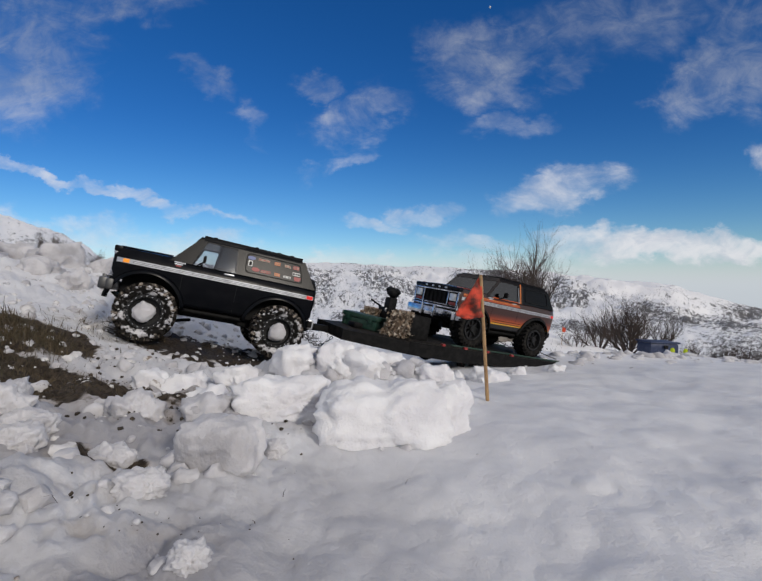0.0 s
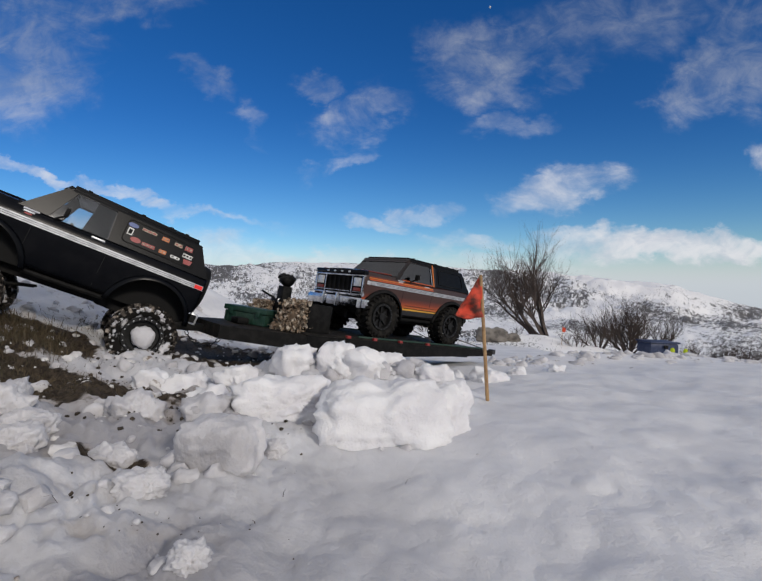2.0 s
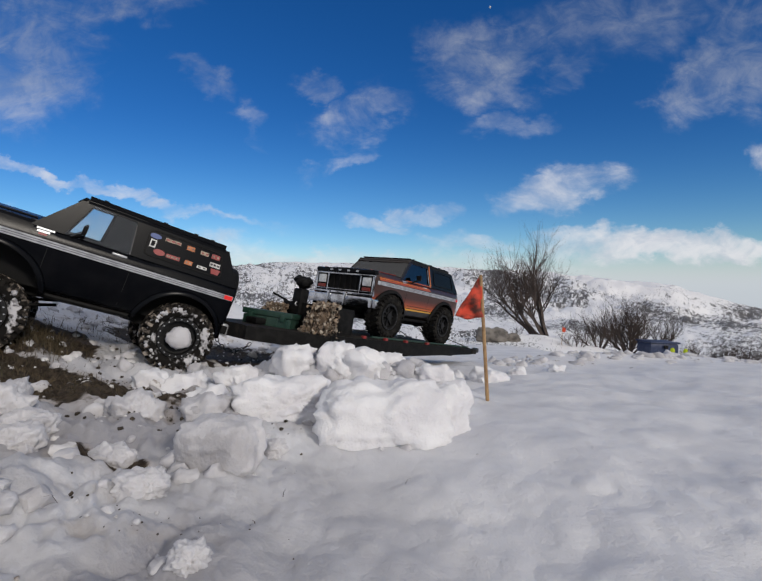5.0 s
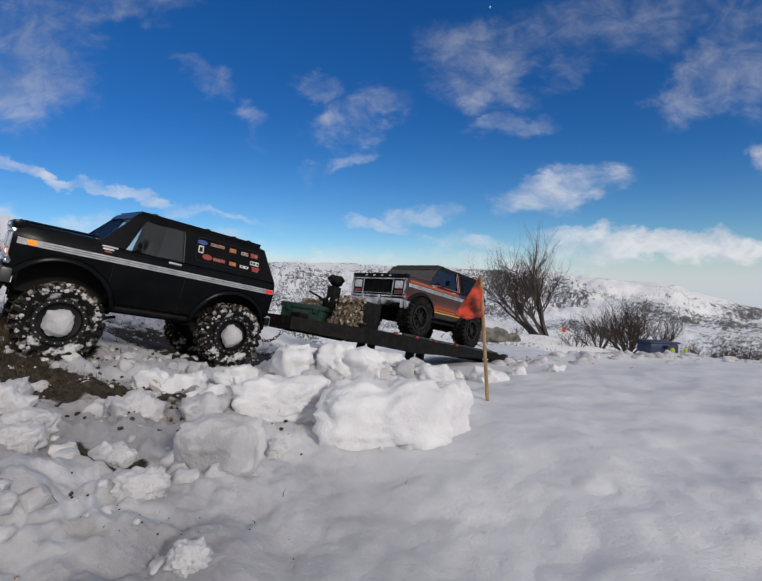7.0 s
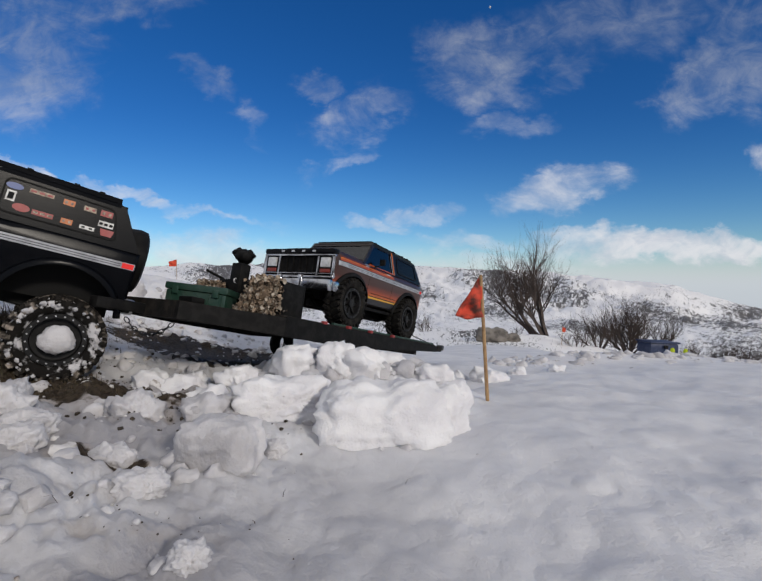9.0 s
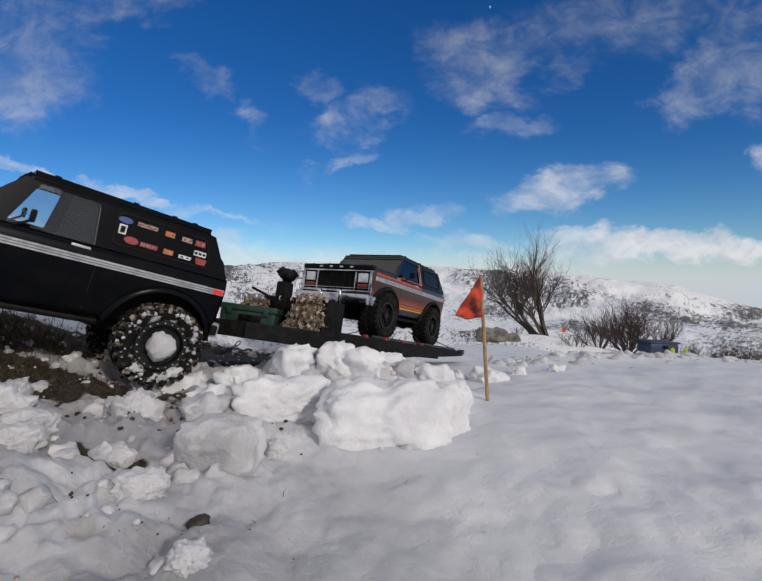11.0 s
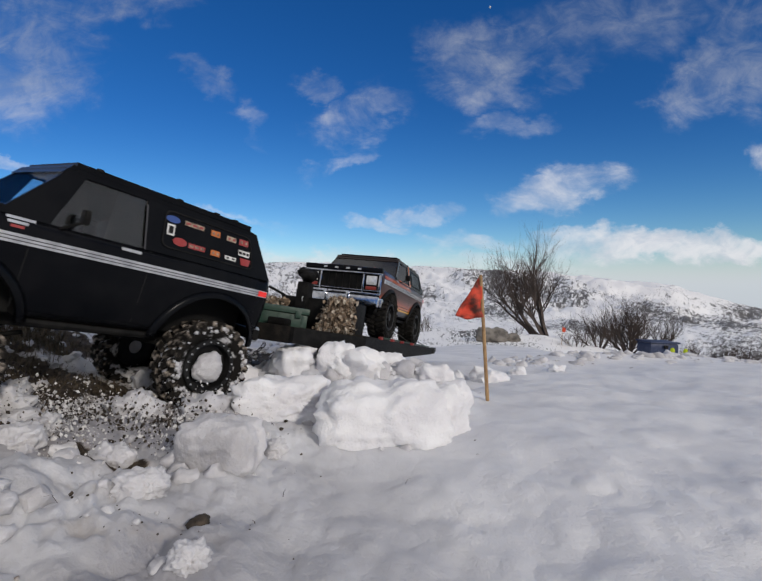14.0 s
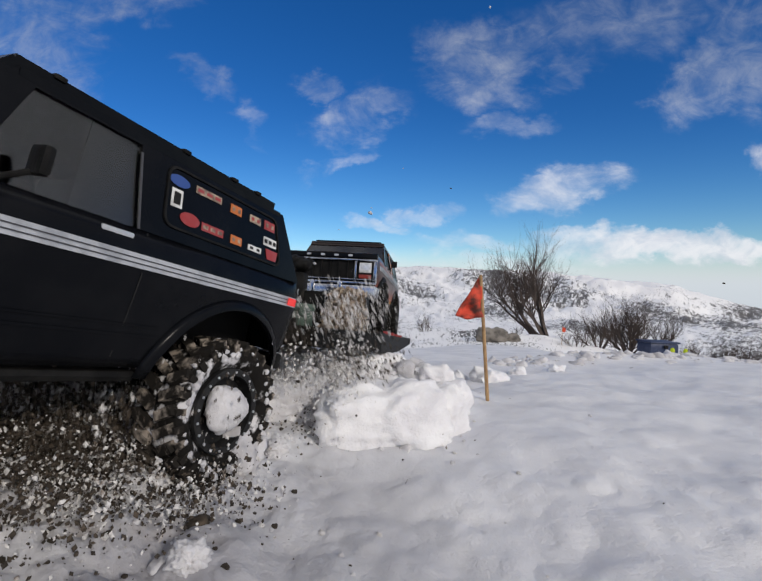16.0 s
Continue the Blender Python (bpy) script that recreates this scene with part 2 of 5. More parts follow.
def make_materials():
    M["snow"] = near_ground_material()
    M["hills"] = hill_material()
    # one snow, two tones: left side's shade is painted into the darker copy
    M["lump"] = material("dim_packed_snow", (0.64, 0.63, 0.642), 0.85, second=(0.47, 0.458, 0.47), scale=16, bump=0.6, bump_scale=300, spec=0.12)
    M["bright_lump"] = material("lit_packed_snow", (0.86, 0.855, 0.86), 0.85, second=(0.76, 0.75, 0.77), scale=12, bump=0.6, bump_scale=300, spec=0.12)
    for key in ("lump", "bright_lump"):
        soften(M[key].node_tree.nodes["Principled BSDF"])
    M["dirty_lump"] = material("dirty_snow", (0.70, 0.685, 0.675), 0.8, second=(0.24, 0.20, 0.165), scale=60, bump=0.6, bump_scale=150, spec=0.2, edge=(0.52, 0.68))
    M["soil"] = material("wet_earth", (0.032, 0.024, 0.017), 0.8, second=(0.08, 0.06, 0.042), scale=90, bump=0.8, bump_scale=220)
    M["grass"] = material("dry_grass", (0.115, 0.085, 0.048), 0.8, second=(0.055, 0.047, 0.026), scale=25)
    M["twig"] = material("bare_twig", (0.075, 0.055, 0.045), 0.85, second=(0.04, 0.03, 0.027), scale=12)
    M["black"] = material("black_body_paint", (0.0030, 0.0036, 0.0052), 0.26, spec=0.11, second=(0.0055, 0.006, 0.0075), scale=22, bump=0.03, bump_scale=400)
    M["brown"] = material("dark_bronze_body_paint", (0.020, 0.012, 0.009), 0.25, spec=0.3, coat=0.1, second=(0.012, 0.008, 0.006), scale=20)
    M["trim"] = material("black_plastic", (0.006, 0.006, 0.006), 0.6, spec=0.12, second=(0.013, 0.0125, 0.012), scale=60, bump=0.15, bump_scale=500)
    M["rubber"] = material("tyre_rubber", (0.010, 0.0095, 0.009), 0.9, spec=0.12, second=(0.026, 0.024, 0.021), scale=70, bump=0.3, bump_scale=400)
    M["snowy_rubber"] = material("snow_caked_rubber", (0.012, 0.011, 0.010), 0.9, spec=0.1, second=(0.62, 0.61, 0.62), scale=50, bump=0.6, bump_scale=160, edge=(0.50, 0.60), detail=8)
    M["knob"] = material("muddy_tread_rubber", (0.018, 0.016, 0.014), 0.9, spec=0.1, second=(0.36, 0.31, 0.26), scale=60, edge=(0.48, 0.66), detail=7)
    M["chrome"] = material("chrome_plastic", (0.62, 0.63, 0.65), 0.18, 1.0, second=(0.35, 0.35, 0.36), scale=35)
    M["silver"] = material("silver_trim", (0.60, 0.61, 0.63), 0.35, 0.6, second=(0.42, 0.43, 0.45), scale=50)
    M["dark_line"] = material("dark_trim_line", (0.05, 0.05, 0.055), 0.5)
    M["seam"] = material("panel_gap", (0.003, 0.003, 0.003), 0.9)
    M["amber"] = material("amber_lens", (0.65, 0.22, 0.02), 0.2, emit=((1.0, 0.35, 0.03), 0.5))
    M["red"] = material("red_lens", (0.5, 0.02, 0.02), 0.2, emit=((1.0, 0.05, 0.04), 0.35))
    M["dull_red"] = material("dull_red_lens", (0.22, 0.03, 0.02), 0.3)
    M["lamp"] = material("headlamp_lens", (0.75, 0.76, 0.76), 0.12, 0.3, second=(0.55, 0.56, 0.56), scale=200)
    M["white"] = material("white_vinyl", (0.68, 0.68, 0.66), 0.5, second=(0.5, 0.49, 0.47), scale=80)
    M["sticker_red"] = material("red_vinyl", (0.30, 0.03, 0.028), 0.45, second=(0.30, 0.05, 0.05), scale=120)
    M["sticker_orange"] = material("orange_vinyl", (0.50, 0.14, 0.03), 0.45)
    M["sticker_blue"] = material("blue_vinyl", (0.03, 0.07, 0.25), 0.4)
    M["sticker_tan"] = material("tan_vinyl", (0.42, 0.33, 0.24), 0.5, second=(0.12, 0.08, 0.06), scale=150)
    M["sunset"] = [material("sunset_stripe_%s" % n, c, 0.3, coat=0.3) for n, c in
                   (("maroon", (0.055, 0.012, 0.008)), ("red", (0.17, 0.025, 0.010)), ("vermilion", (0.42, 0.07, 0.012)), ("orange", (0.58, 0.15, 0.015)), ("yellow", (0.68, 0.36, 0.03)))]
    M["sunset_paint"] = sunset_paint()
    M["flag"] = material("orange_flag_cloth", (0.62, 0.07, 0.035), 0.85, second=(0.085, 0.03, 0.022), scale=34, bump=0.3, bump_scale=300, edge=(0.42, 0.60))
    M["flag_clean"] = material("red_flag_cloth", (0.66, 0.075, 0.03), 0.85)
    M["bamboo"] = material("bamboo", (0.42, 0.26, 0.12), 0.6, second=(0.28, 0.16, 0.07), scale=60)
    M["green"] = material("green_plastic", (0.012, 0.045, 0.030), 0.5, second=(0.03, 0.06, 0.045), scale=40, bump=0.2)
    M["wood"] = material("dark_stained_board", (0.010, 0.0095, 0.009), 0.75, spec=0.15, second=(0.028, 0.024, 0.020), scale=45, bump=0.4, bump_scale=180)
    M["camo"] = [material("net_scrap_%s" % n, c, 0.95, second=tuple(v * 0.55 for v in c), scale=120) for n, c in
                 (("tan", (0.36, 0.27, 0.19)), ("brown", (0.17, 0.12, 0.08)), ("pale", (0.50, 0.43, 0.34)))]
    M["rock"] = material("lichened_rock", (0.22, 0.20, 0.175), 0.9, second=(0.11, 0.10, 0.09), scale=18, bump=0.8, bump_scale=60)
    M["rope"] = material("strap_webbing", (0.06, 0.055, 0.05), 0.9)
    M["chain"] = material("steel_chain", (0.10, 0.10, 0.10), 0.45, 0.9)
    M["blue_bin"] = material("blue_plastic", (0.012, 0.025, 0.075), 0.5, second=(0.03, 0.045, 0.1), scale=30)
    M["lime"] = material("lime_fabric", (0.50, 0.60, 0.02), 0.8)
    M["hubdark"] = material("rim_plastic", (0.010, 0.010, 0.0105), 0.45, spec=0.2, second=(0.02, 0.02, 0.02), scale=90)
    for key, tint, gloss in (("glass", (0.34, 0.35, 0.37), 0.12), ("clear_glass", (0.86, 0.88, 0.90), 0.05)):
        g = bpy.data.materials.new("window_%s" % key)
        g.use_nodes = True
        t = g.node_tree
        b = t.nodes["Principled BSDF"]
        t.nodes.remove(b)
        tr = t.nodes.new("ShaderNodeBsdfTransparent")
        tr.inputs[0].default_value = (*tint, 1)
        gl = t.nodes.new("ShaderNodeBsdfGlossy")
        gl.inputs["Roughness"].default_value = 0.06
        gl.inputs[0].default_value = (0.9, 0.9, 0.9, 1)
        mx = t.nodes.new("ShaderNodeMixShader")
        mx.inputs[0].default_value = gloss
        t.links.new(tr.outputs[0], mx.inputs[1])
        t.links.new(gl.outputs[0], mx.inputs[2])
        t.links.new(mx.outputs[0], t.nodes["Material Output"].inputs[0])
        M[key] = g


make_materials()


# ---- mesh helpers ----
def finish(name, me, mat, parent=None, label="", smooth=35):
    for m in (mat if isinstance(mat, (list, tuple)) else [mat]):
        me.materials.append(m)
    if smooth:
        me.polygons.foreach_set("use_smooth", [True] * len(me.polygons))
        me.set_sharp_from_angle(angle=radians(smooth))
    ob = new(name, me)
    if parent is not None:
        ob.parent = parent
    if label:
        tagged(ob, label)
    return ob


def part(name, bm, mat, parent=None, label="", smooth=35, m=None):
    if m is not None:
        bm.transform(m)
    me = bpy.data.meshes.new(name)
    bmesh.ops.recalc_face_normals(bm, faces=bm.faces)
    bm.to_mesh(me)
    bm.free()
    return finish(name, me, mat, parent, label, smooth)


def box(x0, x1, y0, y1, z0, z1, bevel=0.0, bm=None):
    bm = bm or bmesh.new()
    made = bmesh.ops.create_cube(bm, size=1.0, matrix=Matrix.LocRotScale(((x0 + x1) / 2, (y0 + y1) / 2, (z0 + z1) / 2), None, (x1 - x0, y1 - y0, z1 - z0)))
    if bevel:
        es = list({e for v in made["verts"] for e in v.link_edges})
        bmesh.ops.bevel(bm, geom=es, offset=bevel, segments=2, affect="EDGES", profile=0.6)
    return bm


def prism(points, push, bm=None):
    """A flat polygon given thickness along push."""
    bm = bm or bmesh.new()
    push = Vector(push)
    a = [bm.verts.new(p) for p in points]
    b = [bm.verts.new(Vector(p) + push) for p in points]
    bm.faces.new(a)
    bm.faces.new(b[::-1])
    n = len(a)
    for i in range(n):
        bm.faces.new((a[i], b[i], b[(i + 1) % n], a[(i + 1) % n]))
    return bm


def rod(p, q, r0, r1=None, n=8, bm=None, caps=True):
    bm = bm or bmesh.new()
    p, q = Vector(p), Vector(q)
    d = (q - p)
    rot = d.to_track_quat("Z", "Y").to_matrix().to_4x4()
    bmesh.ops.create_cone(bm, cap_ends=caps, segments=n, radius1=r0, radius2=r0 if r1 is None else r1, depth=d.length, matrix=Matrix.Translation((p + q) / 2) @ rot)
    return bm


def lathe(profile, n=32, bm=None, closed=False):
    """Profile of (radius, y), turned about the y axis."""
    bm = bm or bmesh.new()
    rings = []
    for k in range(n):
        a = 2 * math.pi * k / n
        rings.append([bm.verts.new((r * math.cos(a), y, r * math.sin(a))) for r, y in profile])
    m = len(profile)
    for k in range(n):
        A, B = rings[k], rings[(k + 1) % n]
        for i in range(m if closed else m - 1):
            j = (i + 1) % m
            bm.faces.new((A[i], A[j], B[j], B[i]))
    return bm


def grid_sheet(rows, bm=None):
    bm = bm or bmesh.new()
    vs = [[bm.verts.new(p) for p in r] for r in rows]
    for i in range(len(vs) - 1):
        for j in range(len(vs[i]) - 1):
            bm.faces.new((vs[i][j], vs[i][j + 1], vs[i + 1][j + 1], vs[i + 1][j]))
    return bm


def thicken(ob, t, offset=-1):
    s = ob.modifiers.new("thickness", "SOLIDIFY")
    s.thickness, s.offset = t, offset
    return ob


def lerp_table(x, table):
    return float(np.interp(x, [a for a, _ in table], [b for _, b in table]))


# smooth value noise on numpy arrays
def hash2(ix, iy, seed):
    h = (ix.astype(np.int64) * 374761393 + iy.astype(np.int64) * 668265263 + seed * 974634777) & 0xFFFFFFFF
    h = ((h ^ (h >> 13)) * 1274126177) & 0xFFFFFFFF
    return ((h ^ (h >> 16)) & 0xFFFFFF) / float(0xFFFFFF)


def value_noise(x, y, seed=0):
    ix, iy = np.floor(x), np.floor(y)
    fx, fy = x - ix, y - iy
    fx, fy = fx * fx * fx * (fx * (fx * 6 - 15) + 10), fy * fy * fy * (fy * (fy * 6 - 15) + 10)
    a, b = hash2(ix, iy, seed), hash2(ix + 1, iy, seed)
    c, d = hash2(ix, iy + 1, seed), hash2(ix + 1, iy + 1, seed)
    return (a + (b - a) * fx) * (1 - fy) + (c + (d - c) * fx) * fy - 0.5


def fbm(x, y, octaves=4, seed=0):
    s, amp = 0, 1.0
    for k in range(octaves):
        s = s + amp * value_noise(x * 2 ** k + 17.3 * k, y * 2 ** k - 9.1 * k, seed + k)
        amp *= 0.5
    return s


def sstep(x, lo, hi):
    k = np.clip((x - lo) / (hi - lo), 0, 1)
    return k * k * (3 - 2 * k)


# ---- the ground, one sheet out to the skyline ----
def ground_height(x, y):
    x, y = np.asarray(x, float), np.asarray(y, float)
    r = np.hypot(x, y) + 1e-6
    az = np.degrees(np.arctan2(x, y))
    left = sstep(x, 0.02, -0.25)
    bank = 0.32 * 0.07 * np.log1p(np.exp(np.clip((-x - 0.42) / 0.07, -30, 30)))
    bank = np.minimum(bank, 0.25 + 0.05 * np.maximum(-x - 1.5, 0))
    z = 0.020 * left + bank
    z = z - 0.090 * np.maximum(y - 0.75, 0) * (1 - left) - 0.10 * left * np.maximum(y - 1.02, 0) * sstep(x, -1.1, -0.5)
    # ridge of ploughed-up snow before the track
    z = z + 0.062 * np.exp(-((y - 0.87 - 0.10 * x) / 0.075) ** 2) * sstep(x, -0.30, -0.13) * sstep(x, 0.22, 0.06)
    z = z + 0.014 * np.exp(-((y - 0.56) / 0.09) ** 2 - ((x + 0.30) / 0.26) ** 2)
    z = z + 0.018 * np.exp(-((x - 0.22) / 0.14) ** 2 - ((y - 0.62) / 0.12) ** 2)
    z = z + 0.055 * np.exp(-((x + 0.46) / 0.17) ** 2 - ((y - 0.27) / 0.16) ** 2)
    # heap of cleared snow past the track
    z = z + 0.05 * np.exp(-((x + 1.55) / 0.42) ** 2 - ((y - 1.85) / 0.38) ** 2) + 0.12 * np.exp(-((x + 0.75) / 0.30) ** 2 - ((y - 2.05) / 0.35) ** 2)
    z = z + 0.026 * np.exp(-((y - 1.75 - 0.25 * (x - 0.6)) / 0.12) ** 2) * sstep(x, 0.45, 0.7) * sstep(x, 2.6, 1.9)
    near = sstep(r, 3.0, 1.2)
    churn = np.clip(left + 0.8 * np.exp(-((y - 0.92) / 0.2) ** 2) * sstep(x, 0.15, 0.0), 0.0, 1)
    track = np.exp(-((y - 1.18 - 0.12 * x) / 0.14) ** 2) * sstep(x, 0.1, -0.1)
    lumps = np.abs(fbm(x * 9, y * 9, 4, 11)) * 0.034 + fbm(x * 28, y * 28, 3, 5) * 0.012 + np.abs(fbm(x * 48, y * 48, 3, 7)) * 0.012
    flat = fbm(x * 3.2, y * 3.2, 3, 21) * 0.018 + fbm(x * 16, y * 16, 3, 31) * 0.006 + np.abs(fbm(x * 13, y * 13, 3, 33)) * 0.011 * sstep(y, 0.60, 0.42)
    z = z + near * (churn * (1 - 0.75 * track) * lumps + (1 - churn) * flat)
    # the slope below, the valley and the hills beyond
    out = sstep(r, 1.9, 4.0)
    sky_line = np.interp(az, (-180, -60, -42, -34, -30.5, -26, -18, -5, 12, 22, 33, 41, 60, 180), (4, 4, 6.9, 4.4, 3.2, 2.2, 2.25, 2.3, 1.7, 0.9, -0.6, -2.6, -2.5, 4))
    lr = np.log(np.maximum(r, 1.0))
    lefty = sstep(az, -22, -36)
    e_right = np.interp(lr, np.log((1, 2, 4.6, 9, 20, 60, 200, 500, 1100, 2600)), (-12, -10.4, -6.6, -6.0, -5.6, -5.0, -4.0, -2.6, -1.2, 0.0))
    e_left = np.interp(lr, np.log((1, 2, 4.6, 9, 20, 60, 200, 2600)), (-3, -1.5, -0.5, 0.5, 2.2, 5.6, 5.4, 3.0)) * np.where(az < -20, 1.0, 0.0)
    w_sky = sstep(lr, math.log(60), math.log(2300))
    e = e_right + w_sky * sky_line
    e = e * (1 - lefty) + lefty * (e_left + sstep(lr, math.log(14), math.log(60)) * (sky_line - 5.6))
    e = e - 2.1 * sstep(az, 18, 31) * sstep(r, 30, 7)
    ridge = fbm(az * 0.16, lr * 2.4, 4, 41) * 1.6 * sstep(lr, math.log(40), math.log(400)) + fbm(az * 0.9, lr * 5.0, 3, 51) * 0.35 * sstep(lr, math.log(6), math.log(60))
    e = e + ridge * np.where(w_sky > 0.97, 0.35, 1.0)
    far = EYE_Z + r * np.tan(np.radians(e)) + fbm(x * 1.3, y * 1.3, 4, 61) * 0.07 * sstep(r, 40, 4)
    return z * (1 - out) + far * out


def ground_at(x, y):
    return float(ground_height(np.array([x]), np.array([y]))[0])


def build_ground():
    front = np.radians(np.arange(-52, 52.01, 0.21))
    back = np.radians(np.arange(56, 305, 4.0))
    ang = np.concatenate([front, back])
    rad = np.concatenate([np.geomspace(0.10, 3.0, 330), np.geomspace(3.03, 2600, 260)])
    A, R = np.meshgrid(ang, rad)
    X, Y = R * np.sin(A), R * np.cos(A)
    Z = ground_height(X, Y)
    nr, na = X.shape
    verts = np.stack([X, Y, Z], -1).reshape(-1, 3)
    i, j = np.meshgrid(np.arange(nr - 1), np.arange(na), indexing="ij")
    k = (j + 1) % na
    faces = np.stack([i * na + j, i * na + k, (i + 1) * na + k, (i + 1) * na + j], -1).reshape(-1, 4)
    mats = np.where(rad[i] > 3.2, 1, 0).reshape(-1)
    centre = len(verts)
    verts = np.vstack([verts, [[0, 0, ground_at(0, 0.05)]]])
    tri = [(centre, (q + 1) % na, q) for q in range(na)]
    me = bpy.data.meshes.new("ground")
    me.from_pydata(verts.tolist(), [], faces[:, ::-1].tolist() + tri)
    me.polygons.foreach_set("material_index", mats.tolist() + [0] * len(tri))
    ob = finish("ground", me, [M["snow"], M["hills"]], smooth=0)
    me.polygons.foreach_set("use_smooth", [True] * len(me.polygons))
    tagged(ob, "trampled white snow with bare earth patches and snowy hills beyond", "ground", kind="structure")


build_ground()


# ---- snow chunks ----
def ico_template(sub):
    bm = bmesh.new()
    bmesh.ops.create_icosphere(bm, subdivisions=sub, radius=1.0)
    v = np.array([q.co[:] for q in bm.verts])
    f = [[q.index for q in p.verts] for p in bm.faces]
    bm.free()
    return v, np.array(f)


ICO = {s: ico_template(s) for s in (1, 2, 3, 4, 5)}


def lump_shape(sub, seed, rough=0.32, blocky=0.0):
    v, f = ICO[sub]
    v = v.copy()
    if blocky:
        p = 2 + 6 * blocky
        v = v / (np.abs(v) ** p).sum(1, keepdims=True) ** (1 / p)
    out = []
    off = Vector((seed * 3.17, seed * 1.71, seed * 0.53))
    for q in v:
        n = Vector(q)
        d = noise.noise(n * 1.1 + off) * rough + noise.noise(n * 2.7 + off) * rough * 0.5
        if sub > 2:
            d += (abs(noise.noise(n * 2.6 + off)) - 0.2) * rough * 0.50 + noise.noise(n * 5.5 + off) * rough * 0.26
        if sub > 3:
            d += noise.noise(n * 11 + off) * rough * 0.22 + noise.noise(n * 23 + off) * rough * 0.14 + noise.noise(n * 45 + off) * rough * 0.08
        out.append(q * (1 + d))
    return np.array(out), f


SMALL = [lump_shape(2, 40 + s, 0.6) for s in range(10)]


def lumps_mesh(name, places, mat, label, category):
    """Many small clods in one mesh. places: x, y, z, radius."""
    V, F, base = [], [], 0
    rnd = random.Random(len(places))
    for x, y, z, r in places:
        v, f = SMALL[rnd.randrange(len(SMALL))]
        R = np.array(Euler([rnd.uniform(0, 6.3) for _ in range(3)]).to_matrix())
        v = (v @ R.T) * (r, r, r * rnd.uniform(0.65, 0.95)) + (x, y, z)
        V.append(v)
        F.append(f + base)
        base += len(v)
    me = bpy.data.meshes.new(name)
    me.from_pydata(np.vstack(V).tolist(), [], np.vstack(F).tolist())
    ob = finish(name, me, mat, smooth=60)
    return tagged(ob, label, category, kind="stuff")


def snow_block(x, y, size, seed, turn=0, sub=4, blocky=0.3, sink=0.25, rough=0.3, mat="lump", label="", z=None):
    v, f = lump_shape(sub, seed, rough, blocky)
    v = v * np.array(size) / 2
    me = bpy.data.meshes.new("snow_block")
    me.from_pydata(v.tolist(), [], f.tolist())
    ob = finish("snow_block", me, M[mat], smooth=80)
    ob.matrix_world = pose(x, y, (ground_at(x, y) if z is None else z) + size[2] * (0.5 - sink), 0, 0, turn)
    return tagged(ob, label or "rounded chunk of packed white snow on the ground", "snow chunk", group="snow chunks")


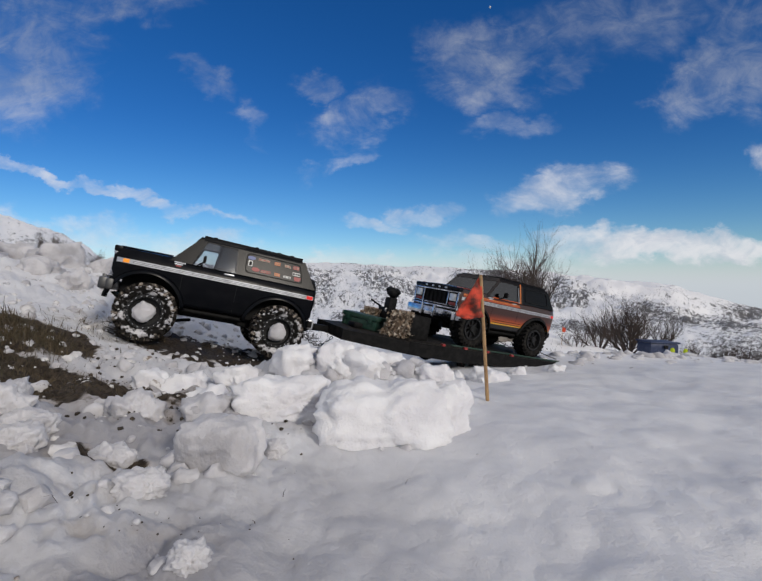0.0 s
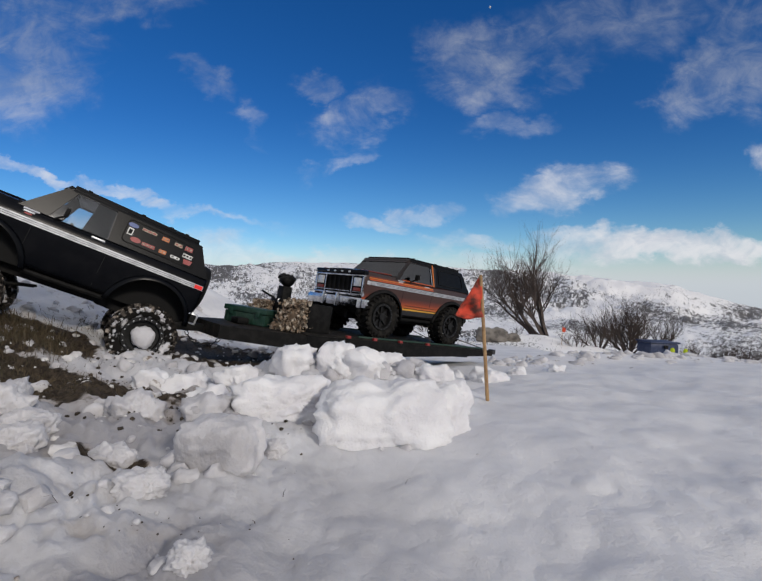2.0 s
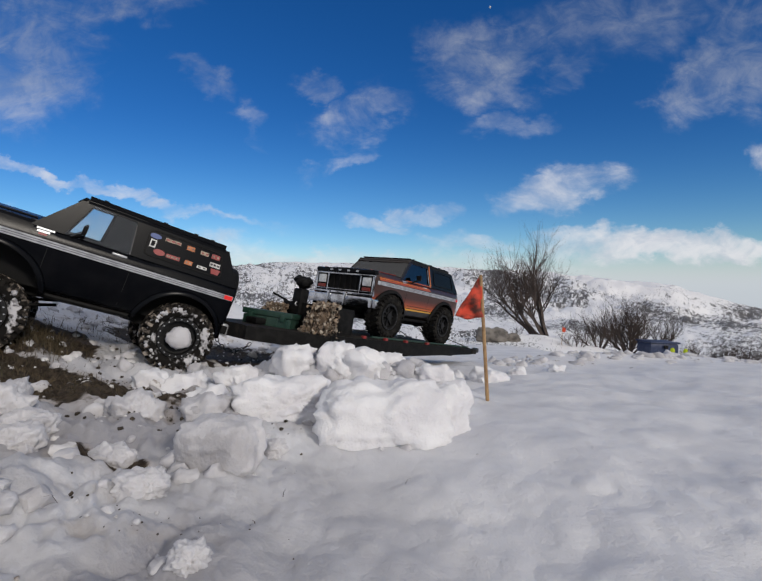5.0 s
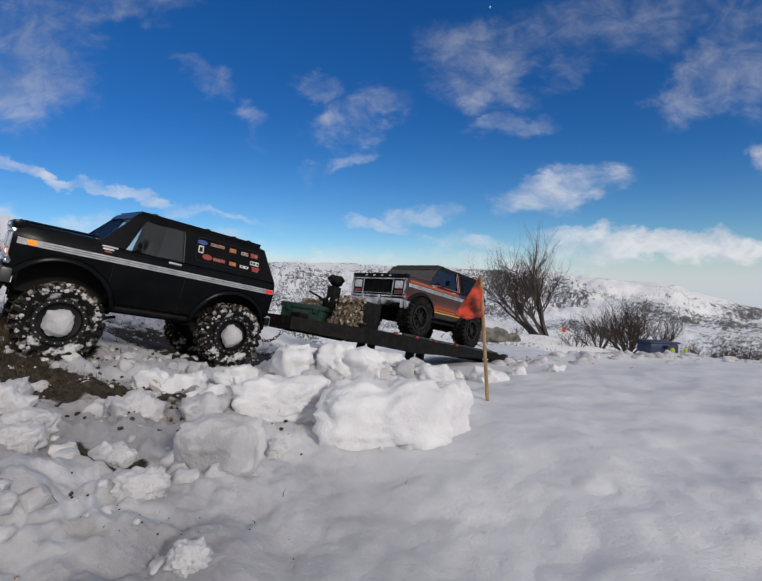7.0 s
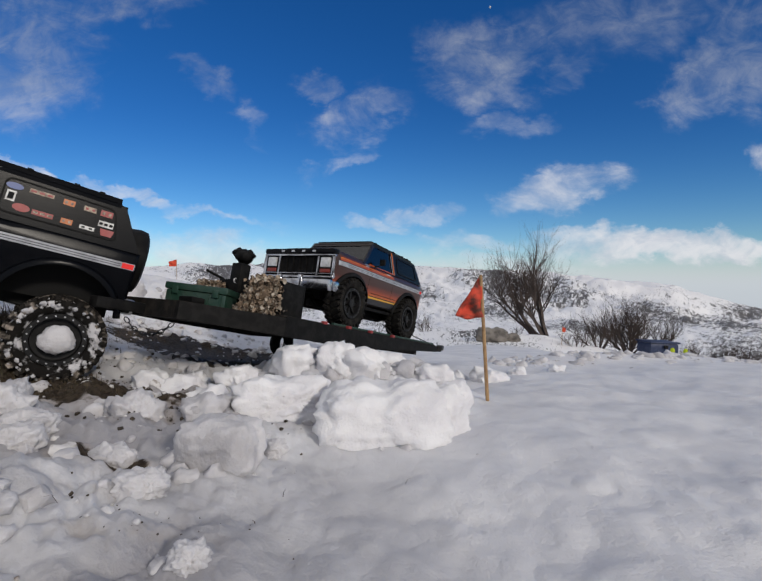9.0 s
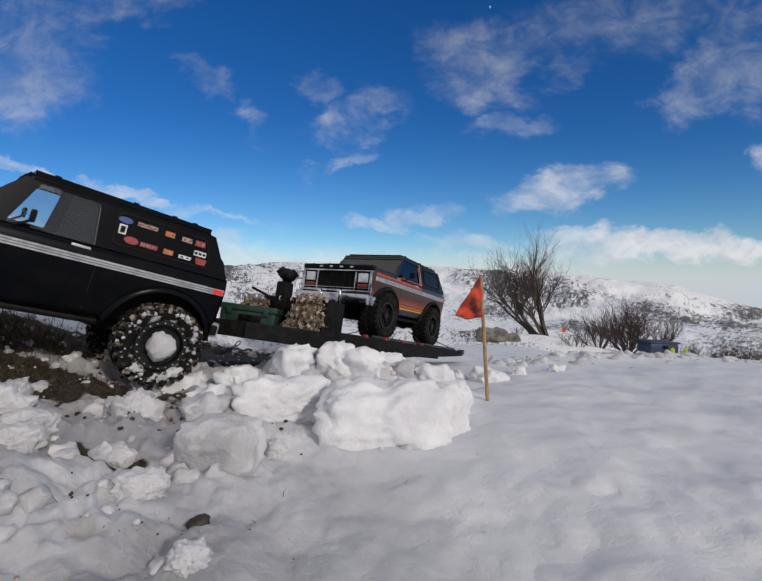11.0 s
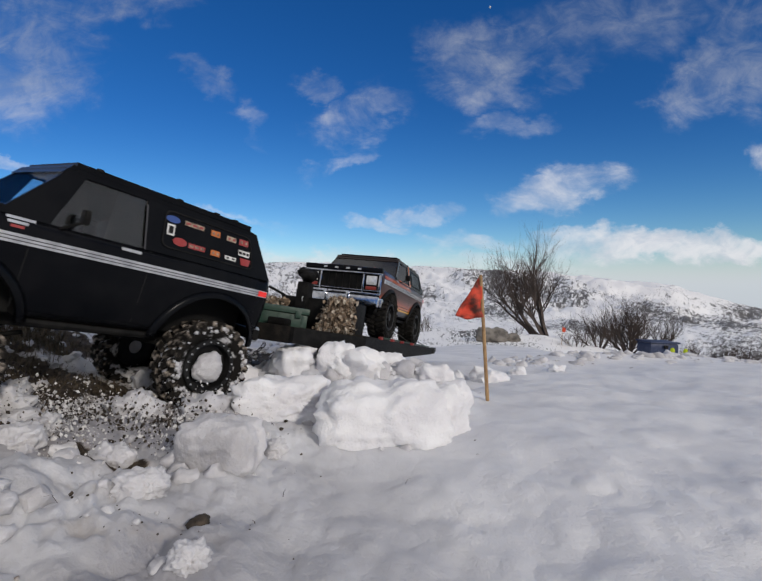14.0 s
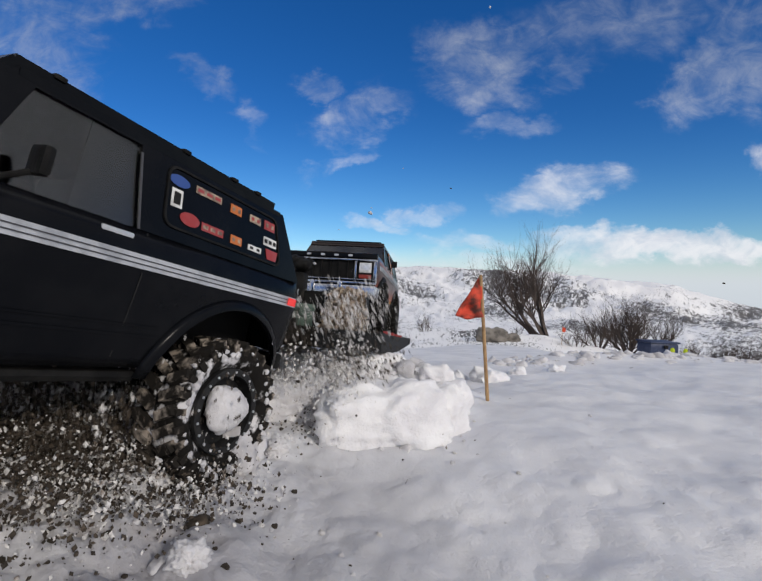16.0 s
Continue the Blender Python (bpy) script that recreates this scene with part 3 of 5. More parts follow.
def build_snow():
    big = "large broken block of packed white snow on the field"
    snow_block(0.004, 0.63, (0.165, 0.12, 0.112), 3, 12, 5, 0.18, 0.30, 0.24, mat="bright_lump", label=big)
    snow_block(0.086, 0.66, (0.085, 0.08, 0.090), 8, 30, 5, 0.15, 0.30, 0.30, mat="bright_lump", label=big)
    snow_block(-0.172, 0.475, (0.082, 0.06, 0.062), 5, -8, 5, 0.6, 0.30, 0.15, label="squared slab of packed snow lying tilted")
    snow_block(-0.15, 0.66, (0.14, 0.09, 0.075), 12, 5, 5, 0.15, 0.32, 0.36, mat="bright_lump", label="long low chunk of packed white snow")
    for i, (x, y, s, k) in enumerate(((-0.40, 0.775, 0.055, 21), (-0.345, 0.79, 0.065, 22), (-0.255, 0.80, 0.06, 23), (-0.165, 0.82, 0.065, 24), (-0.05, 0.84, 0.075, 25), (0.00, 0.90, 0.07, 26),
                                      (0.115, 0.72, 0.045, 27), (-0.11, 0.74, 0.05, 28), (-0.125, 0.525, 0.026, 30), (-0.28, 0.46, 0.035, 31), (-0.40, 0.50, 0.045, 32),
                                      (0.27, 1.13, 0.07, 33), (0.12, 1.10, 0.05, 34), (0.20, 1.16, 0.04, 35), (-0.137, 0.312, 0.022, 36), (-0.21, 0.39, 0.034, 37), (-0.42, 0.40, 0.04, 38),
                                      (-0.52, 0.58, 0.03, 39), (-0.33, 0.59, 0.06, 41), (0.40, 1.30, 0.04, 42), (0.55, 1.40, 0.04, 43), (-0.27, 0.70, 0.05, 44), (-0.235, 0.60, 0.055, 45),
                                      (-0.45, 0.53, 0.06, 46), (-0.37, 0.45, 0.04, 47), (-0.10, 0.69, 0.055, 48), (0.05, 0.78, 0.05, 49), (-0.085, 0.845, 0.07, 61), (-0.02, 0.86, 0.06, 62), (0.10, 0.85, 0.055, 63), (-0.16, 0.84, 0.055, 64), (0.14, 0.86, 0.04, 65))):
        # the nearer and leftmost chunks take the shaded tone
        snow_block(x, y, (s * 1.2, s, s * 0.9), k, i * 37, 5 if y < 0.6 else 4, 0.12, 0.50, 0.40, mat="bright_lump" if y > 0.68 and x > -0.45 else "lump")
    for i, (x, y, s, k) in enumerate(((-1.25, 1.35, 0.10, 51), (-1.10, 1.45, 0.09, 52), (-1.38, 1.55, 0.12, 53), (-0.98, 1.42, 0.08, 54), (-0.90, 1.56, 0.09, 55), (-1.2, 1.65, 0.12, 56), (-1.45, 1.8, 0.14, 57),
                                      (-1.05, 1.75, 0.12, 58), (-0.78, 1.7, 0.08, 59), (-1.5, 1.6, 0.12, 60))):
        snow_block(x, y, (s * 1.3, s, s * 0.9), k, i * 53, 4, 0.15, 0.5, 0.4)
    rnd = random.Random(5)
    clods, dirty = [], []
    for _ in range(2300):
        x, y = rnd.uniform(-1.5, 0.15), rnd.uniform(0.25, 1.75)
        if rnd.random() > (1.0 if x < -0.15 else 0.45):
            continue
        if 1.05 < y - 0.12 * x < 1.3 and x > -0.6 and rnd.random() < 0.7:
            continue
        r = 0.002 + 0.014 * rnd.random() ** 3.6
        if x > -0.12 and (y < 0.55 or rnd.random() < 0.5):
            continue
        z = ground_at(x, y) - r * 0.05
        (dirty if x < -0.2 and rnd.random() < (0.5 if 0.58 < y < 0.9 and x > -0.6 else 0.22) else clods).append((x, y, z, r))
    for _ in range(420):
        x = rnd.uniform(0.4, 2.6)
        y = 1.72 + 0.25 * (x - 0.6) + rnd.gauss(0, 0.10)
        r = 0.004 + 0.028 * rnd.random() ** 3
        clods.append((x, y, ground_at(x, y) - r * 0.3, r))
    for _ in range(160):
        a, d = rnd.uniform(-0.35, 0.35), abs(rnd.gauss(0, 0.08))
        x, y = rnd.uniform(-0.2, 0.12), 0.90 + rnd.gauss(0, 0.08)
        r = 0.005 + 0.018 * rnd.random() ** 2
        clods.append((x, y, ground_at(x, y) + r * 0.2, r))
    lumps_mesh("snow_clods", clods, M["lump"], "scattered loose clods of white snow", "snow")
    lumps_mesh("dirty_snow_clods", dirty, M["dirty_lump"], "loose clods of dirty snow beside the track", "snow")
    crumbs = []
    for _ in range(520):
        x, y = rnd.gauss(-0.40, 0.17), rnd.gauss(0.72, 0.17)
        if y < 0.3:
            continue
        r = 0.0007 + 0.0028 * rnd.random() ** 3
        if y < 0.5 and rnd.random() < 0.9:
            continue
        crumbs.append((x, y, ground_at(x, y) + r * 0.5, r))
    for _ in range(26):
        x, y = rnd.gauss(-0.17, 0.05), rnd.gauss(0.345, 0.02)
        crumbs.append((x, y, ground_at(x, y), 0.0004 + 0.0007 * rnd.random()))
    lumps_mesh("earth_crumbs", crumbs, M["soil"], "dark crumbs of wet earth on the snow", "soil")


build_snow()


def blades(name, spots, mat, label, category):
    rnd = random.Random(9)
    V, F = [], []
    for x, y, n, spread, h, w in spots:
        for _ in range(n):
            bx, by = x + rnd.gauss(0, spread), y + rnd.gauss(0, spread * 0.7)
            bz = ground_at(bx, by) - 0.004
            a, lean = rnd.uniform(0, 6.28), rnd.uniform(0.2, 1.3)
            L = h * rnd.uniform(0.4, 1.1)
            d = Vector((math.cos(a), math.sin(a), 0))
            s = Vector((-d.y, d.x, 0)) * w
            p0 = Vector((bx, by, bz))
            p1 = p0 + d * L * 0.4 * lean + Vector((0, 0, L * 0.55))
            p2 = p0 + d * L * lean + Vector((0, 0, L * (0.95 - 0.45 * lean)))
            k = len(V)
            V += [p0 - s, p0 + s, p1 + s * 0.7, p1 - s * 0.7, p2]
            F += [(k, k + 1, k + 2, k + 3), (k + 3, k + 2, k + 4)]
    me = bpy.data.meshes.new(name)
    me.from_pydata([tuple(v) for v in V], [], F)
    return tagged(finish(name, me, mat, smooth=0), label, category, kind="stuff")


blades("grass", ((-0.70, 0.86, 900, 0.045, 0.042, 0.0007), (-0.76, 0.90, 500, 0.05, 0.045, 0.0007), (-0.52, 0.67, 300, 0.05, 0.014, 0.0005), (-0.45, 0.672, 300, 0.04, 0.016, 0.0005), (-0.58, 0.655, 350, 0.05, 0.022, 0.0005), (-0.64, 0.80, 500, 0.05, 0.038, 0.0006), (-0.60, 0.70, 500, 0.06, 0.022, 0.0005), (-0.70, 1.12, 160, 0.08, 0.03, 0.0006), (-0.62, 1.02, 120, 0.06, 0.02, 0.0005)),
       M["grass"], "flattened dry brown grass poking out of the snow", "grass")
blades("fallen_straw", ((-0.30, 0.34, 3, 0.05, 0.025, 0.0006), (-0.10, 0.55, 5, 0.08, 0.02, 0.0005), (-0.2, 0.42, 5, 0.1, 0.02, 0.0005)), M["twig"], "single dark straws lying on the snow", "straw")


# ---- bushes ----
def bush(x, y, height, seed, stems, spread, lean, label, z=None):
    rnd = random.Random(seed)
    root = new("bush")
    z0 = ground_at(x, y) if z is None else z
    root.matrix_world = pose(x, y, z0)
    tagged(root, label, "bush")
    V, F = [], []

    def tube(p, q, r0, r1):
        d = (q - p).normalized()
        a = d.orthogonal().normalized()
        b = d.cross(a)
        k = len(V)
        for c, r in ((p, r0), (q, r1)):
            for i in range(4):
                t = i * math.pi / 2
                V.append(c + (a * math.cos(t) + b * math.sin(t)) * r)
        for i in range(4):
            F.append((k + i, k + (i + 1) % 4, k + 4 + (i + 1) % 4, k + 4 + i))

    def grow(p, d, L, r, depth):
        steps = 4 if depth < 2 else 3
        for i in range(steps):
            d2 = (d + Vector((rnd.gauss(0, 0.16), rnd.gauss(0, 0.16), rnd.gauss(0.10, 0.10)))).normalized()
            q = p + d2 * L / steps
            tube(p, q, r, r * 0.80)
            p, d, r = q, d2, r * 0.80
            if depth < (4 if height > 0.4 else 3) and i >= (1 if depth == 0 else 0):
                for _ in range(2 if depth < 2 else 1 if depth < 3 else rnd.randrange(2)):
                    side = Vector((rnd.gauss(0, 1), rnd.gauss(0, 0.7), rnd.uniform(0.1, 1.0))).normalized()
                    grow(p, (d * 0.8 + side * 0.75).normalized(), L * rnd.uniform(0.42, 0.68), r * 0.6, depth + 1)

    for s in range(stems):
        a = rnd.uniform(-1, 1)
        d = Vector((a * spread + lean, rnd.gauss(0, spread * 0.5), 1)).normalized()
        grow(Vector((a * 0.03 * height, rnd.gauss(0, 0.03) * height, -0.05)), d, height * rnd.uniform(0.55, 0.8), height * 0.028, 0)
    me = bpy.data.meshes.new("crown")
    me.from_pydata([tuple(v) for v in V], [], F)
    finish("crown", me, M["twig"], root, smooth=80)
    return root


bush(1.71, 4.6, 0.86, 3, 6, 0.75, -0.50, "bare leafless shrub with dark spreading branches in snow")
bush(1.62, 4.65, 0.80, 8, 3, 0.2, -1.0, "bare dark shrub limbs leaning low over the snow")
bush(2.50, 4.5, 0.46, 11, 14, 1.0, -0.1, "low tangled leafless shrub in the snow")
bush(2.15, 4.4, 0.36, 15, 8, 1.2, -0.3, "low tangled leafless shrub in the snow")
bush(2.92, 4.7, 0.42, 12, 4, 0.35, 0.2, "thin upright leafless shrub in the snow")
bush(1.75, 4.0, 0.18, 17, 6, 1.2, 0.0, "small dark scrub at the edge of the snow field")
bush(0.50, 5.2, 0.22, 18, 5, 0.6, 0.0, "small pale dry shrub in the snow")
bush(2.95, 4.2, 0.20, 19, 7, 1.2, 0.0, "small dark scrub at the edge of the snow field")
bush(3.30, 4.3, 0.22, 20, 7, 1.2, 0.0, "small dark scrub at the edge of the snow field")
bush(3.55, 4.4, 0.25, 22, 6, 1.2, 0.0, "small dark scrub at the edge of the snow field")
bush(1.42, 4.6, 0.12, 24, 6, 1.4, 0.0, "small dark scrub at the edge of the snow field")
bush(-14.0, 19.0, 0.9, 25, 9, 1.3, 0.0, "dark scrub on the snowy hillside", None)
bush(-11.6, 18.0, 0.7, 26, 9, 1.3, 0.0, "dark scrub on the snowy hillside", None)


# ---- flags and far clutter ----
def flag_cloth(w, h, seed, fold=0.35):
    """A square of cloth hung by one edge; fold lets its outer corners droop."""
    rows = []
    for i in range(17):
        a = i / 16
        row = []
        for j in range(17):
            b = j / 16
            droop = fold * h * (0.92 * (1 - b) + 0.48 * b)
            wave = 0.006 * math.sin(a * 9 + b * 2.5 + seed) * a ** 0.5 + 0.003 * math.sin(b * 9 + a * 4 + seed)
            row.append((-a * w * (1 - 0.43 * fold * b), wave * h / 0.066, -b * h * (1 - 0.44 * fold * a) - a * droop))
        rows.append(row)
    return grid_sheet(rows)


def stake_flag(x, y, top, foot, w, h, tilt, seed, mat, label, side=1, r=0.0016, fold=0.35):
    root = new("marker_flag")
    root.matrix_world = pose(x, y, foot, 0, tilt, 0)
    tagged(root, label, "flag", group="marker flags")
    part("pole", rod((0, 0, -0.03), (0, 0, top), r, r * 0.85, 8), M["bamboo"], root)
    c = part("cloth", flag_cloth(w, h, seed, fold), mat, root, m=pose(0, -0.002, top, 0, 0, 0 if side > 0 else 180))
    thicken(c, 0.0006, 0)
    return root


stake_flag(0.194, 0.81, 0.232, 0.001, 0.052, 0.076, -3.3, 1.0, M["flag"], "orange cloth flag with dark stains on a bamboo stick", 1, 0.0035, 1.0)
stake_flag(-1.83, 2.1, 0.12, ground_at(-1.83, 2.1), 0.035, 0.045, 6, 2.0, M["flag_clean"], "small red cloth flag on a thin stick in snow", -1, 0.0015, 0.2)
stake_flag(-1.30, 2.7, 0.2, ground_at(-1.30, 2.7), 0.06, 0.07, 6, 3.0, M["flag_clean"], "small red cloth flag on a thin stick in snow", -1, 0.002, 0.1)
stake_flag(1.62, 4.0, 0.17, ground_at(1.62, 4.0), 0.03, 0.05, 2, 4.0, M["flag_clean"], "small red cloth flag on a thin stick in snow", -1, 0.003, 0.4)
stake_flag(1.96, 2.75, 0.06, ground_at(1.96, 2.75), 0.03, 0.03, 14, 5.0, M["flag_clean"], "small red cloth flag on a thin stick in snow", 1, 0.002, 0.4)
stake_flag(-1.37, 3.0, 0.37 - ground_at(-1.37, 3.0), ground_at(-1.37, 3.0), 0.055, 0.045, 0, 5, M["flag_clean"], "small orange-red marker flag far off in the snow")


def far_clutter():
    bin_ = new("storage_bin")
    bin_.matrix_world = pose(2.54, 4.1, ground_at(2.54, 4.1) + 0.075, 0, 3, 8)
    tagged(bin_, "dark blue plastic storage bin standing in snow", "bin")
    part("body", box(-0.14, 0.14, -0.09, 0.09, -0.03, 0.062, 0.012), M["blue_bin"], bin_)
    part("lid", box(-0.15, 0.15, -0.10, 0.10, 0.064, 0.080, 0.006), M["blue_bin"], bin_)
    part("handle", box(-0.02, 0.02, -0.108, -0.1, 0.02, 0.05, 0.003), M["trim"], bin_)
    for x, y, z, r in ((2.45, 3.75, -0.325, 0.020), (2.54, 3.72, -0.345, 0.018)):
        v, f = lump_shape(3, int(x * 100), 0.25)
        me = bpy.data.meshes.new("glove")
        me.from_pydata((v * (r * 0.8, r, r * 1.4)).tolist(), [], f.tolist())
        ob = finish("glove", me, M["lime"], smooth=80)
        ob.matrix_world = pose(x, y, ground_at(x, y) + 0.085, 0, 12, 0)
        tagged(ob, "bright lime yellow work glove on a twig", "glove", group="gloves")
    crate = new("crate")
    crate.matrix_world = pose(2.35, 2.83, ground_at(2.35, 2.83) - 0.01, 0, 8, 20)
    tagged(crate, "dark low crate lying in the snow", "crate")
    part("body", box(-0.08, 0.12, -0.06, 0.06, 0.0, 0.06, 0.004), M["trim"], crate)
    part("rim", box(-0.085, 0.125, -0.065, 0.065, 0.056, 0.066, 0.003), M["wood"], crate)
    board = new("board")
    board.matrix_world = pose(1.77, 2.72, ground_at(1.77, 2.72) + 0.008, 6, 4, -15)
    tagged(board, "dark weathered board half buried in snow", "board")
    part("plank", box(-0.07, 0.07, -0.03, 0.03, -0.012, 0.008, 0.002), M["wood"], board)


far_clutter()


def boulder(x, y, size, seed):
    v, f = lump_shape(4, seed, 0.35, 0.2)
    me = bpy.data.meshes.new("boulder")
    me.from_pydata((v * np.array(size) / 2).tolist(), [], f.tolist())
    ob = finish("boulder", me, M["rock"], smooth=80)
    ob.matrix_world = pose(x, y, ground_at(x, y) + size[2] * 0.2)
    tagged(ob, "weathered grey boulder half buried in snow", "boulder", group="boulders")


boulder(0.90, 3.6, (0.22, 0.16, 0.15), 91)
boulder(1.08, 3.7, (0.12, 0.10, 0.08), 92)


def moon():
    bm = bmesh.new()
    bmesh.ops.create_uvsphere(bm, u_segments=24, v_segments=12, radius=4.5)
    ob = part("moon", bm, M["white"], smooth=80)
    ob.matrix_world = pose(482, 2000, 1214)
    tagged(ob, "pale day moon in the blue sky", "moon", kind="structure")


moon()


# ---- scale trucks ----
SILL, ARCH_R, ARCH_Z = -0.081, 0.080, -0.100
AXLE_F, AXLE_R = 0.156, -0.156


def side_y(x, z):
    y = lerp_table(z, ((-0.10, 0.103), (-0.06, 0.1135), (-0.03, 0.1175), (-0.006, 0.1205), (0.006, 0.1205), (0.018, 0.1165), (0.030, 0.1115)))
    taper = 1 - 0.055 * max(0, (x - 0.19) / 0.05) ** 2 - 0.035 * max(0, (-x - 0.21) / 0.04) ** 2
    return y * taper


def side_low(x):
    s = SILL + (0.028 * max(0, (-x - 0.21) / 0.035) if x < -0.21 else 0) + (0.02 if x > 0.225 else 0)
    for c in (AXLE_F, AXLE_R):
        d = ARCH_R ** 2 - (x - c) ** 2
        if d > 0:
            s = max(s, ARCH_Z + math.sqrt(d))
    return s


def side_top(x):
    return 0.030 if x > 0.115 else 0.024


def side_strip(x0, x1, z0, z1, proud=0.0008, n=24, side=1, slant=0.0):
    rows = []
    for i in range(n + 1):
        row = []
        for j in range(4):
            b = j / 3
            x = x0 + (x1 - x0) * i / n + slant * b
            z = z0 + (z1 - z0) * b
            row.append((x, side * (side_y(x, z) + proud), z))
        rows.append(row)
    return grid_sheet(rows)


def glass_y(z):
    return 0.1150 - (z - 0.024) * 0.20


def wheel(parent, name, at, snowy, seed, right=False, size=1.0):
    """A wheel on its hub, turned about the local y axis."""
    hub = new(name)
    hub.parent = parent
    hub.matrix_basis = pose(*at)
    R, W = 0.0635, 0.0255
    prof = [(0.040, -W * 0.62), (0.046, -W * 0.86), (0.054, -W), (0.060, -W * 0.93), (R - 0.002, -W * 0.72), (R - 0.0005, 0), (R - 0.002, W * 0.72), (0.060, W * 0.93), (0.054, W), (0.046, W * 0.86), (0.040, W * 0.62), (0.036, 0)]
    part("tyre", lathe(prof, 40, closed=True), M["snowy_rubber"] if snowy else M["rubber"], hub, smooth=60)
    bm = bmesh.new()
    count = 26
    for k in range(count):
        for s in (-1, 1):
            a = 2 * math.pi * (k + (0.25 if s > 0 else 0.75)) / count
            turn = Matrix.Rotation(-a, 4, "Y")
            bmesh.ops.create_cube(bm, size=1, matrix=turn @ Matrix.LocRotScale((R + 0.0012, s * W * 0.52, 0), Euler((s * 0.45, 0, 0)), (0.0075, W * 0.78, 0.0085)))
            bmesh.ops.create_cube(bm, size=1, matrix=turn @ Matrix.LocRotScale((R - 0.004, s * W * 0.93, 0.002), None, (0.010, W * 0.16, 0.006)))
    part("tread", bm, M["knob"] if snowy else M["rubber"], hub, "chunky off-road tread blocks", smooth=0)
    o = 1 if not right else -1
    rim = part("rim", lathe([(0.0415, o * W * 0.70), (0.0405, o * W * 0.86), (0.034, o * W * 0.86), (0.033, o * W * 0.30), (0.012, o * W * 0.22), (0.011, o * W * 0.78), (0.0, o * W * 0.80)], 40), M["hubdark"], hub, "black plastic beadlock rim", smooth=40)
    bm = bmesh.new()
    for k in range(20):
        a = 2 * math.pi * k / 20
        c = Vector((0.0372 * math.cos(a), 0, 0.0372 * math.sin(a)))
        rod(c + Vector((0, o * W * 0.84, 0)), c + Vector((0, o * (W * 0.84 + 0.0016), 0)), 0.0013, n=6, bm=bm)
    part("bolt_ring", bm, M["chain"] if not snowy else M["silver"], rim)
    if not snowy:
        bm = bmesh.new()
        for k in range(8):
            a = 2 * math.pi * k / 8
            bmesh.ops.create_cube(bm, size=1, matrix=Matrix.Rotation(-a, 4, "Y") @ Matrix.LocRotScale((0.022, o * W * 0.42, 0), None, (0.024, 0.006, 0.0055)))
        part("spokes", bm, M["hubdark"], rim)
    else:
        v, f = lump_shape(4, seed, 0.20)
        v = v * (0.0235, 0.013, 0.0235) + (0.002, o * W * 0.80, -0.001)
        me = bpy.data.meshes.new("snow_plug")
        me.from_pydata(v.tolist(), [], f.tolist())
        finish("snow_plug", me, M["lump"], hub, "white snow packed into the hub", smooth=80)
        rnd = random.Random(seed)
        V, F, base = [], [], 0
        for _ in range(80):
            a, yy = rnd.uniform(0, 6.28), rnd.uniform(-1, 1) * W
            rr = rnd.choice((R + 0.001, R - 0.004, 0.054))
            if rr < 0.06:
                yy = o * W * 0.97
            q, g = SMALL[rnd.randrange(10)]
            s = 0.0012 + 0.0034 * rnd.random() ** 2
            V.append(q * s + (rr * math.cos(a), yy, rr * math.sin(a)))
            F.append(g + base)
            base += len(q)
        me = bpy.data.meshes.new("caked_snow")
        me.from_pydata(np.vstack(V).tolist(), [], np.vstack(F).tolist())
        tagged(finish("caked_snow", me, M["lump"], hub, "clumps of snow stuck in the tread", smooth=80), kind="stuff")
    if size != 1.0:
        for ob in hub.children_recursive:
            ob.data.transform(Matrix.Diagonal((size, 1.0, size, 1)))
    return hub


def rounded(quad, r, n=5):
    """The corners of a flat polygon rounded off."""
    out = []
    for k, p in enumerate(quad):
        p, a, b = Vector(p), Vector(quad[k - 1]), Vector(quad[(k + 1) % len(quad)])
        a, b = p + (a - p).normalized() * r, p + (b - p).normalized() * r
        for i in range(n + 1):
            u = i / n
            out.append(tuple(a * (1 - u) ** 2 + p * 2 * u * (1 - u) + b * u * u))
    return out


